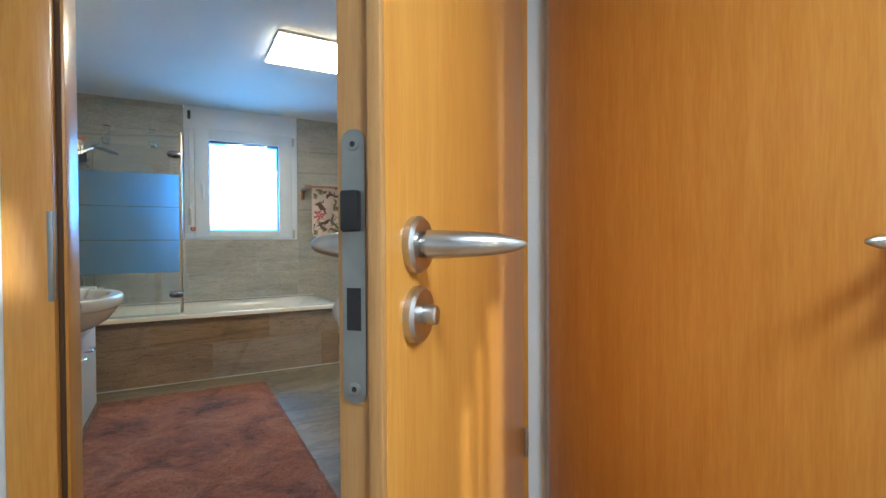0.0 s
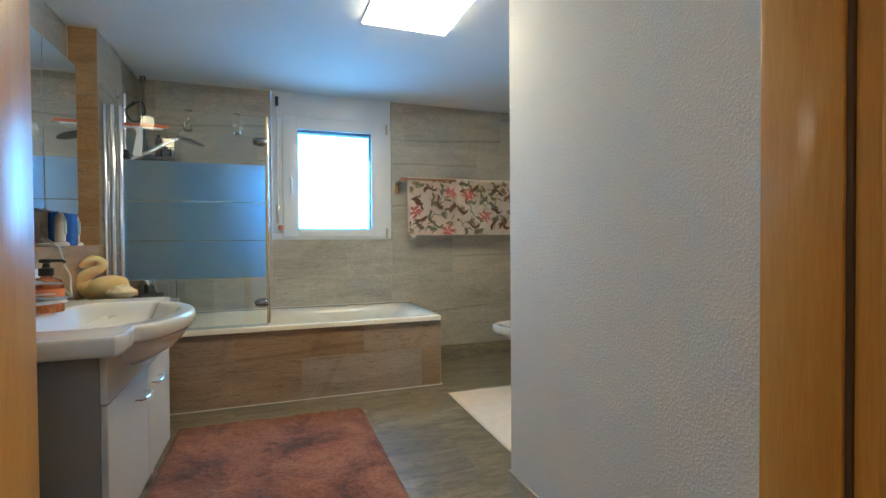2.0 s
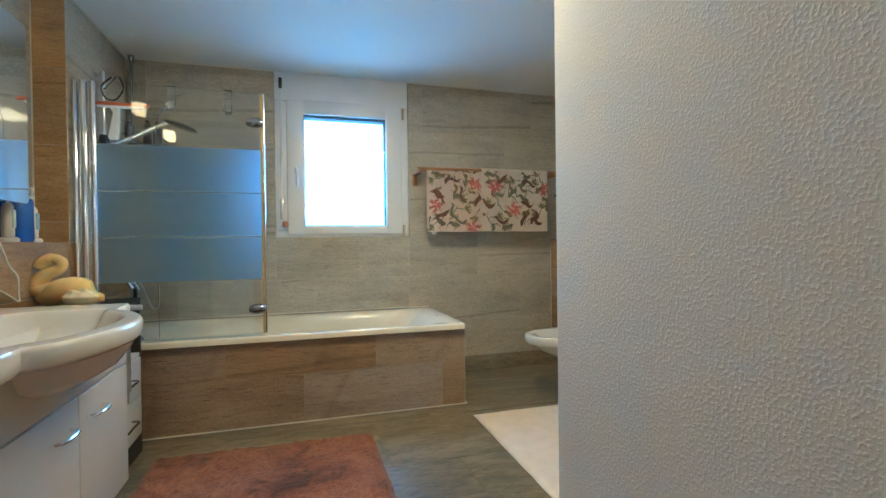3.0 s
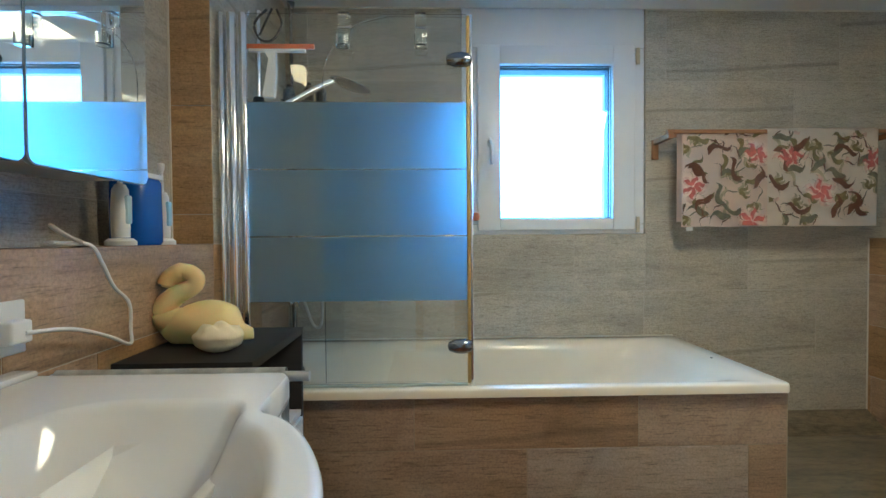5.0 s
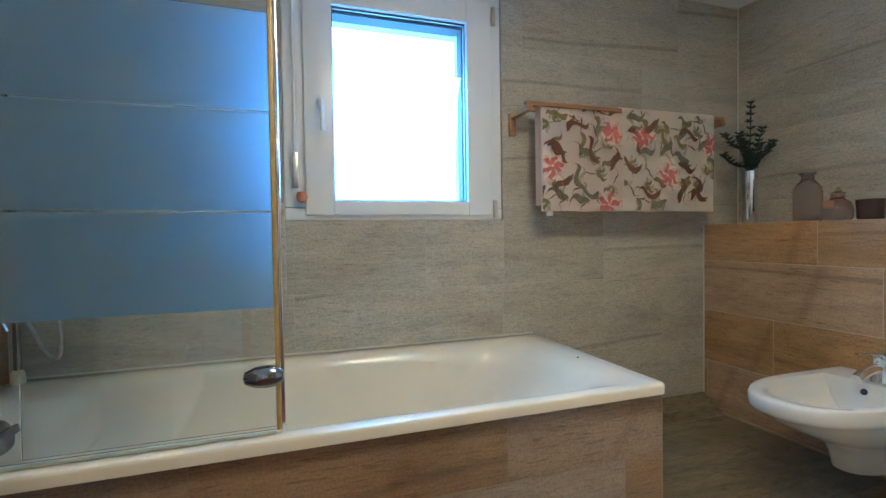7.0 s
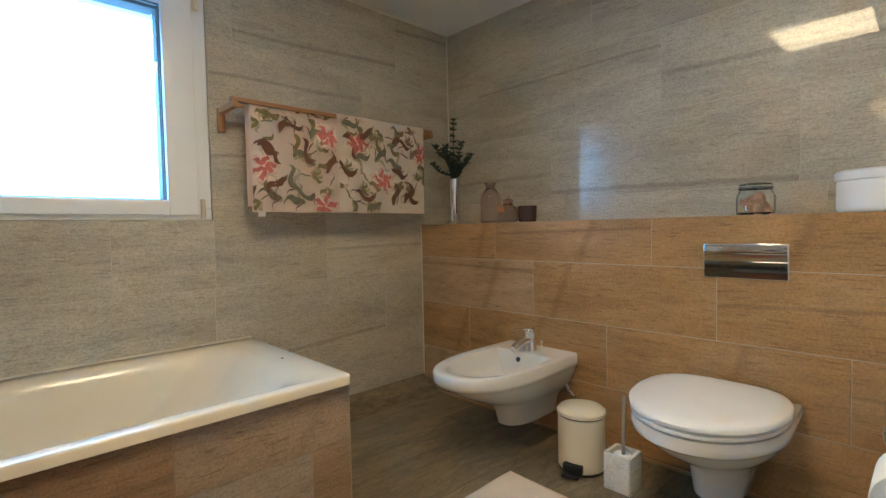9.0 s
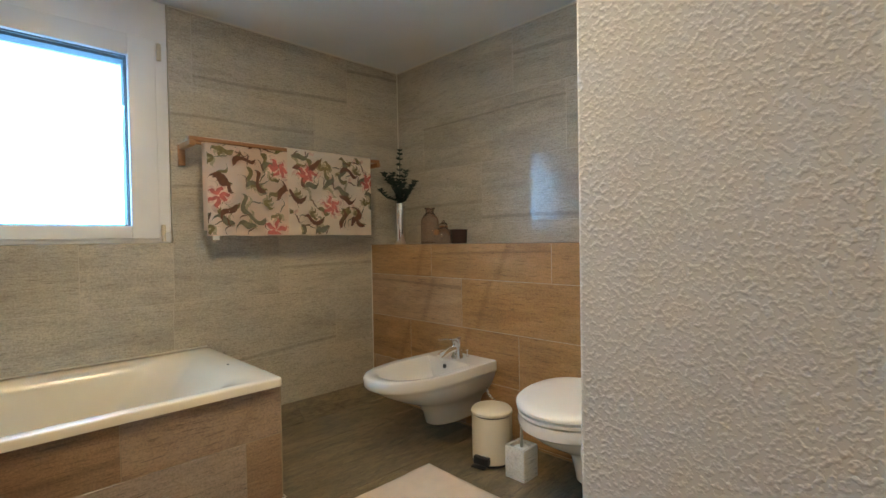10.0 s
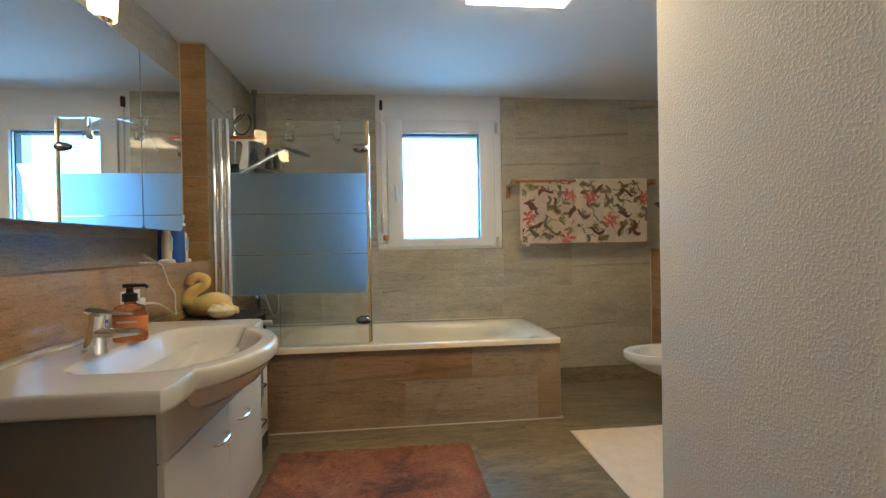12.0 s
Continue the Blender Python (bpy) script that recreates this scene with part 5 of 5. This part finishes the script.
# ---- towel rack and printed towels ----
t = thing("towel_rack", 0, 0, 0, 0, "oiled wooden towel rack fixed to the tiled wall", "towel rack")
for x in (1.488, 2.715):
    part("wall_block", box(x - 0.018, x + 0.018, YB - 0.022, YB - 0.0015, 1.585, 1.70, 0.004), OAK_BAR, t)
    part("arm", box(x - 0.016, x + 0.016, 6.045, YB - 0.0225, 1.672, 1.70, 0.004), OAK_BAR, t)
part("front_bar", box(1.472, 2.73, 6.052, 6.082, 1.7002, 1.722, 0.004), OAK_BAR, t)
part("back_bar", box(1.506, 2.69, 6.15, 6.17, 1.7002, 1.718, 0.003), OAK_BAR, t)

CLOTH = plain("pale_pink_cotton", (0.94, 0.77, 0.66), 0.95, vary=0.05, scale=10, relief=0.5)
CLOTH2 = plain("cream_cotton", (0.95, 0.84, 0.73), 0.95, vary=0.05, scale=10, relief=0.5)
PRINT = {n: plain("print_" + n, c, 0.95, vary=0.28, scale=45, relief=0.4) for n, c in
         (("rose", (0.52, 0.13, 0.11)), ("blush", (0.86, 0.60, 0.51)), ("olive", (0.21, 0.165, 0.07)), ("brown", (0.14, 0.055, 0.03)), ("green", (0.165, 0.15, 0.10)), ("sage", (0.50, 0.43, 0.29)))}


def printed_towel(name, x0, x1, yf, label, cloth, seed, lilies):
    """Folded towel over the front bar; the print lies on the front sheet."""
    t = thing(name, 0, 0, 0, 0, label, "towel", "printed towels on the rack")
    zt, zf, zb = 1.735, 1.19, 1.22
    def front(u, z):
        hang = max(0.0, min(1.0, (zt - z) / 0.45))
        return yf + 0.005 * hang * math.sin(u * 17 + 1.3) + 0.003 * hang * math.sin(u * 41) + 0.004 * noise.noise((u * 6, z * 5, seed))
    n, bm = 30, bmesh.new()
    grid = []
    for i in range(n + 1):
        u = x0 + (x1 - x0) * i / n
        row = [bm.verts.new((u, front(u, zf + (1.715 - zf) * k / 18), zf + (1.715 - zf) * k / 18 + (0.004 * noise.noise((u * 8, 2, seed)) if k == 0 else 0))) for k in range(19)]
        for k in range(1, 6):
            a = math.pi * k / 6
            w = 0.028
            row.append(bm.verts.new((u, front(u, 1.715) + w - w * math.cos(a), 1.715 + 0.016 * math.sin(a))))
        row += [bm.verts.new((u, yf + 0.056 + 0.003 * math.sin(u * 20), 1.715 - (1.715 - zb) * k / 8)) for k in range(9)]
        grid.append(row)
    for a, b in zip(grid, grid[1:]):
        for k in range(len(a) - 1):
            bm.faces.new((a[k], a[k + 1], b[k + 1], b[k]))
    bmesh.ops.solidify(bm, geom=bm.faces[:], thickness=0.006)
    part("cloth", bm, cloth, t, smooth=60)
    rnd = random.Random(seed)
    fall = random.Random(seed + 50)
    sheets = {k: bmesh.new() for k in PRINT}
    lift = {"sage": 0.0062, "blush": 0.0066, "olive": 0.0066, "green": 0.0070, "brown": 0.0072, "rose": 0.0074}
    def leaf(colour, cx, cz, ang, L, w, bend=0.0):
        pts_l, pts_r = [], []
        m = 9
        for k in range(m + 1):
            s = k / m
            hw = w * math.sin(math.pi * s) ** 0.75 * (1 - 0.3 * s)
            a = ang + bend * (s - 0.3) + 0.3 * math.sin(6.28 * s)
            px, pz = cx + L * s * math.cos(a), cz + L * s * math.sin(a)
            nx, nz = -math.sin(a), math.cos(a)
            wob = 1 + 0.25 * math.sin(9 * s + cx * 40)
            pts_l.append((px + nx * hw * wob, pz + nz * hw * wob))
            pts_r.append((px - nx * hw, pz - nz * hw))
        b = sheets[colour]
        def v(p):
            u, z = min(max(p[0], x0 + 0.004), x1 - 0.004), min(max(p[1], zf + 0.006), 1.712)
            return b.verts.new((u, front(u, z) - lift[colour], z))
        l, r = [v(p) for p in pts_l], [v(p) for p in pts_r]
        for k in range(m):
            try:
                b.faces.new((l[k], l[k + 1], r[k + 1], r[k]))
            except ValueError:
                pass
    W = x1 - x0
    for fx, fz, fr in lilies:
        cx, cz = x0 + W * fx, zf + 0.53 * fz
        for k in range(6):
            a = k * math.pi / 3 + fr + rnd.uniform(-0.25, 0.25)
            L, bend = rnd.uniform(0.075, 0.112), rnd.uniform(-0.2, 0.9)
            leaf("blush", cx, cz, a, L, 0.025, bend)
            leaf("rose", cx + 0.004 * math.cos(a), cz + 0.004 * math.sin(a), a + 0.05, L * 0.70, rnd.uniform(0.012, 0.017), bend)
            leaf("sage", cx, cz, a + 0.42, L * 1.05, 0.0022, bend - 0.5)
        for k in range(3):
            a = fr + 1 + k * 1.9
            leaf("sage", cx, cz, a, 0.10, 0.003, 1.6)
    spots = []
    for k in range(400):
        cx, cz = rnd.uniform(x0 + 0.02, x1 - 0.05), rnd.uniform(zf + 0.03, 1.69)
        if any((cx - x0 - W * fx) ** 2 + (cz - zf - 0.53 * fz) ** 2 < 0.085 ** 2 for fx, fz, _ in lilies) or any((cx - a) ** 2 + (cz - b) ** 2 < 0.068 ** 2 for a, b in spots):
            continue
        spots.append((cx, cz))
    for k, (cx, cz) in enumerate(spots):
        a = rnd.choice((0.3, -0.4, 2.7, 3.5, 0.9, -1.0)) + rnd.uniform(-0.3, 0.3)
        kind = k % 4
        if kind == 0:
            leaf("brown", cx, cz, a, 0.145, 0.021, fall.choice((-1.1, -0.7, 0.7, 1.1)))
            leaf("olive", cx + 0.01, cz + 0.012, a + 0.25, 0.10, 0.012, 0.6)
        elif kind == 1:
            leaf("green", cx, cz, a, 0.135, 0.021, fall.choice((-1.1, -0.6, 0.6, 1.1)))
            leaf("brown", cx, cz, a + 0.5, 0.09, 0.004, 1.8)
            leaf("sage", cx, cz - 0.01, a - 0.3, 0.12, 0.016, -0.6)
        elif kind == 2:
            for q in range(4):
                leaf("sage" if q % 2 else "olive", cx, cz, a + q * 0.55, 0.065, 0.013, 0.5)
            leaf("green", cx, cz, a + 3.2, 0.10, 0.004, 1.5)
        else:
            leaf("olive", cx, cz, a, 0.10, 0.019, rnd.uniform(-1, 1))
            leaf("brown", cx, cz, a + 2.2, 0.09, 0.005, 1.3)
            leaf("blush", cx + 0.02, cz + 0.02, a + 1.2, 0.045, 0.014, 0.3)
    for k, b in sheets.items():
        tagged(part("print", b, PRINT[k], t, "printed " + k + " pattern"), kind="stuff")
    if seed == 3:
        part("care_label", box(x0 + 0.03, x0 + 0.065, front(x0 + 0.04, zf) + 0.004, front(x0 + 0.04, zf) + 0.007, zf - 0.022, zf + 0.01), WHITE_PLASTIC, t)
    return t


printed_towel("bath_towel", 1.558, 2.045, 6.066, "pale pink bath towel printed with lilies and leaves", CLOTH, 3, ((0.12, 0.42, 0.3), (0.85, 0.75, 0.9), (0.8, 0.06, 0.1)))
printed_towel("bath_towel", 2.022, 2.645, 6.046, "cream bath towel printed with red lilies and brown leaves", CLOTH2, 8, ((0.2, 0.72, 0.4), (0.47, 0.36, 0.7), (0.96, 0.68, 0.2)))


# ---- rugs, skirting, switch ----
def pile_rug():
    nx, ny = 230, 420
    xs, ys = np.linspace(0, 1, nx), np.linspace(0, 1, ny)
    xl, xr, ya, yb = -0.19, 0.915, 2.80, 5.0
    verts = []
    for j, v in enumerate(ys):
        for i, u in enumerate(xs):
            x = xl + (xr - xl) * u + 0.008 * noise.noise((v * 40, 0, u * 2))
            y = ya + (yb - ya) * v + 0.012 * noise.noise((u * 30, 5, v * 2)) + 0.03 * (1 - u)
            e = min(min(u, 1 - u) * 40, min(v, 1 - v) * 70, 1.0)
            p, q = 0.83 * x - 0.56 * y, 0.56 * x + 0.83 * y
            h = 0.021 + 0.010 * noise.noise((p * 4, q * 4, x - y)) + 0.003 * noise.noise((p * 19 + 1.5 * noise.noise((x * 6, y * 6, 4)), q * 15, x * 11 + y * 7)) + 0.0025 * noise.noise((p * 47, q * 41, x * 29 - y * 23))
            verts.append((x, y, max(0.002, 0.003 + h * e)))
    faces = [(j * nx + i, j * nx + i + 1, (j + 1) * nx + i + 1, (j + 1) * nx + i) for j in range(ny - 1) for i in range(nx - 1)]
    me = bpy.data.meshes.new("rug")
    me.from_pydata(verts, [], faces)
    m, ns, ls, b = material("dusty_pink_pile", 0.95)
    v = coords(ns, ls)
    brushed = noise_tex(ns, ls, v, 3.3, 6, 0.66, 1.1)
    tuft = noise_tex(ns, ls, coords(ns, ls, (1.3, 1, 1), (0, 0, 27)), 58, 5, 0.72, 0.9)
    c = ramp(ns, ls, brushed, (0.335, (0.080, 0.022, 0.010)), (0.42, (0.205, 0.060, 0.026)), (0.60, (0.34, 0.115, 0.052)), (0.78, (0.43, 0.16, 0.078)))
    c = mix(ns, ls, c, ramp(ns, ls, tuft, (0.3, (0.2, 0.2, 0.2)), (0.7, (0.70, 0.70, 0.70))), 0.95, "OVERLAY")
    ls.new(c, b.inputs["Base Color"])
    b.inputs["Sheen Weight"].default_value = 0.12
    bump(ns, ls, b, tuft, 0.6, 0.008)
    me.materials.append(m)
    for p in me.polygons:
        p.use_smooth = True
    return tagged(new("rug", me), "dusty pink shaggy pile rug on the tiled floor", "rug")


pile_rug()


def bath_mat():
    nx, ny = 60, 100
    x0, x1, y0, y1 = 1.572, 2.275, 3.98, 5.10
    verts, faces = [], []
    for top in (1, 0):
        for j in range(ny):
            for i in range(nx):
                u, v = i / (nx - 1), j / (ny - 1)
                e = min(1, min(u, 1 - u) * 30, min(v, 1 - v) * 40)
                w = 0.006 * max(0, noise.noise((u * 4, v * 6, 3)))
                x = x0 + (x1 - x0) * u + 0.004 * noise.noise((v * 9, 1, 0)) - 0.03 * (1 - v)
                verts.append((x, y0 + (y1 - y0) * v, (0.004 + 0.008 * e + w) if top else 0.001))
    o = nx * ny
    for j in range(ny - 1):
        for i in range(nx - 1):
            a = j * nx + i
            faces.append((a, a + 1, a + nx + 1, a + nx))
    border = [i for i in range(nx)] + [j * nx + nx - 1 for j in range(1, ny)] + [(ny - 1) * nx + i for i in range(nx - 2, -1, -1)] + [j * nx for j in range(ny - 2, 0, -1)]
    for a, b in zip(border, border[1:] + border[:1]):
        faces.append((a, a + o, b + o, b))
    me = bpy.data.meshes.new("bath_mat")
    me.from_pydata(verts, [], faces)
    me.materials.append(plain("cream_terry", (0.70, 0.57, 0.45), 0.95, vary=0.05, scale=14, relief=0.8))
    for p in me.polygons:
        p.use_smooth = True
    return tagged(new("bath_mat", me), "thin cream cotton bath mat on the floor", "bath mat")


bath_mat()

t = thing("light_switch", -0.107, YH, 1.086, 0, "white square rocker light switch on the hall wall", "light switch")
part("plate", box(-0.058, 0.058, -0.010, -0.0005, -0.045, 0.045, 0.003, 3), WHITE_PLASTIC, t)
part("rocker", box(-0.043, 0.043, -0.015, -0.0102, -0.030, 0.030, 0.002, 2), WHITE_PLASTIC, t, m=pose(0, 0, 0, 2, 0, 0))

# ---- tile pieces ----
TILE_CACHE = {}


def tile_piece(name, axis, w, h, thick, mat, parent, centre):
    key = (axis, round(w, 3), round(h, 3), mat.name)
    if key not in TILE_CACHE:
        s = {"x": (w, thick, h), "y": (thick, w, h), "z": (w, h, thick)}[axis]
        b = box(-s[0] / 2, s[0] / 2, -s[1] / 2, s[1] / 2, -s[2] / 2, s[2] / 2, 0.0006, 1)
        TILE_CACHE[key] = mesh_of(name, b, mat)
    ob = new(name, TILE_CACHE[key])
    ob.parent = parent
    ob.location = centre
    return ob


def tile_field(parent, axis, plane, u0, u1, rows, joints, length, mat, out, hole=None, name="tile", gap=0.003, thick=0.002):
    """Tiles over a rectangle: axis is the one along which tiles run; plane is the finished face; out is the way it faces."""
    for k, (z0, z1) in enumerate(zip(rows, rows[1:])):
        j = joints[k % len(joints)]
        cuts = [u0] + sorted(j + length * n for n in range(-8, 9) if u0 + 0.02 < j + length * n < u1 - 0.02) + [u1]
        for a, b in zip(cuts, cuts[1:]):
            pieces = [(a, b, z0, z1)]
            if hole and a < hole[1] and b > hole[0] and z0 < hole[3] and z1 > hole[2]:
                pieces = []
                if a < hole[0] - 0.01:
                    pieces.append((a, hole[0], z0, z1))
                if b > hole[1] + 0.01:
                    pieces.append((hole[1], b, z0, z1))
                if z0 < hole[2] - 0.01:
                    pieces.append((max(a, hole[0]), min(b, hole[1]), z0, hole[2]))
            for p, q, r, s in pieces:
                c = (p + q) / 2, (r + s) / 2
                mid = plane - out * thick / 2
                centre = {"x": (c[0], mid, c[1]), "y": (mid, c[0], c[1]), "z": (c[0], c[1], mid)}[axis]
                tile_piece(name, axis, q - p - gap, s - r - gap, thick, mat, parent, centre)


ROWS4 = [0.0, 0.425, 0.82, 1.232, 1.64, 2.045, CEIL]
tile_field(wall_north, "x", YB, XL, XR, ROWS4, [0.9, 1.43, 1.016, 1.70, 2.322, 2.595], 1.037, TILE_BACK, -1, (WX0, WX1, WZ0, 9))
tile_field(wall_west, "y", XL, 5.30, YB, [0.0, 0.28, 0.57, 0.86, LEDGE], [5.9, 5.6, 5.8, 5.5], 0.92, TILE_LOW, 1)
tile_field(wall_west, "y", XL, 5.30, YB, [LEDGE, 1.255, 1.655, 2.055, CEIL], [5.6, 5.9, 5.5, 5.8], 1.02, TILE_SIDE, 1)
tile_field(wall_west, "y", XL, 2.47, 5.30, [0.0, 0.28, 0.57, 0.86, LEDGE], [4.2, 3.6, 4.66, 4.4], 0.92, TILE_LOW, 1)
tile_field(wall_west, "x", 5.30, XN, XL, [LEDGE, 1.232, 1.64, 2.045, CEIL], [5], 1.02, TILE_PILLAR, -1)
tile_field(wall_west, "y", XN, 2.47, 5.298, [LEDGE, 1.255, 1.655, 2.055, CEIL], [4.9, 4.4, 4.7, 5.0], 1.02, TILE_SIDE, 1)
tile_field(wall_west, "z", LEDGE, XN, XL, [2.47, 3.2, 4.1, 5.0, 5.298], [5], 1.02, TILE_LOW, 1)
tile_field(wall_east, "y", XR, YE, YB, [LEDGE, 1.255, 1.655, 2.055, CEIL], [5.3, 4.19, 4.75, 5.12], 1.20, TILE_SIDE, -1)
tile_field(wall_east, "y", XP, YE, YB, [0.0, 0.012, 0.30, 0.605, 0.905, LEDGE], [5, 4.4, 4.90, 4.417, 4.684], 0.91, TILE_LOW, -1)
tile_field(wall_east, "z", LEDGE, XP, XR, [YE, 4.3, 5.2, 6.1, YB], [5], 1.02, TILE_LOW, 1)
apron = bpy.data.objects["apron"]
tile_field(apron, "x", 5.335, XL + 0.004, 1.600, [0.006, 0.30, 0.513], [0.55, 0.105], 0.892, TILE_TUB, -1)
tile_field(bpy.data.objects["end_panel"], "y", 1.606, 5.345, YB - 0.004, [0.006, 0.30, 0.513], [5.8, 5.9], 0.892, TILE_LOW, 1)
tile_field(floor, "z", 0.0, XL, XR, [2.30, 2.77, 3.37, 3.97, 4.57, 5.17, 5.77, YB], [0.5, 1.05, 0.7, 1.3, 0.95, 0.12, 0.6], 1.20, TILE_FLOOR, 1)

# a sloping course of tiles along the foot of the window wall
for a, b in ((1.618, 2.13), (2.133, XP - 0.004)):
    section = [(6.098, -0.002), (6.243, -0.002), (6.243, 0.096), (6.240, 0.097), (6.098, 0.003)]
    part("sloping_tile", loft([[(x, y, z) for y, z in section] for x in (a, b)]), TILE_FLOOR, floor, smooth=None)

# pale silicone joints
SILICONE = plain("pale_silicone", (0.70, 0.66, 0.57), 0.5, vary=0.04)
t = thing("trim", kind="structure", label="pale silicone joints between tiles, bath and ceiling", category="joint")
for b in (box(XL + 0.004, 1.612, 5.328, 5.3345, 0.0005, 0.008, 0.002, 1), box(1.6125, 1.618, 5.335, YB - 0.002, 0.0005, 0.008, 0.002, 1), box(XL + 0.001, 1.60, YB - 0.008, YB - 0.0005, 0.5515, 0.560, 0.002, 1),
          box(XL + 0.003, WX0, YB - 0.006, YB - 0.0005, CEIL - 0.007, CEIL - 0.0005), box(WX1, XR - 0.003, YB - 0.006, YB - 0.0005, CEIL - 0.007, CEIL - 0.0005), box(XL + 0.0005, XL + 0.006, 5.302, YB - 0.003, CEIL - 0.007, CEIL - 0.0005),
          box(XN + 0.003, XL, 5.2935, 5.2995, CEIL - 0.007, CEIL - 0.0005), box(XR - 0.006, XR - 0.0005, YE + 0.003, YB - 0.003, CEIL - 0.007, CEIL - 0.0005), box(XR - 0.006, XR - 0.0005, YB - 0.006, YB - 0.0005, LEDGE + 0.003, CEIL - 0.008),
          box(XP - 0.006, XP - 0.0005, YB - 0.006, YB - 0.0005, 0.003, LEDGE - 0.003), box(XN + 0.0005, XN + 0.006, 5.2935, 5.2995, LEDGE + 0.003, CEIL - 0.008)):
    part("joint", b, SILICONE, t)
part("joint", box(XP - 0.004, XP - 0.0005, YE + 0.012, 6.097, 0.0005, 0.004), BROWN_GROUT, t, "tan floor joint")

# skirting along the plastered corner
t = thing("baseboard", kind="structure", label="grey stone tile skirting round the plastered corner", category="skirting")
for y0, y1 in ((2.47, 3.0), (3.003, 3.752)):
    part("skirting_tile", box(XW - 0.010, XW - 0.0005, y0, y1, 0.001, 0.075, 0.001, 1), TILE_SIDE, t)
part("skirting_tile", box(XW - 0.0095, 2.78, YE + 0.0005, YE + 0.010, 0.001, 0.075, 0.001, 1), TILE_BACK, t)
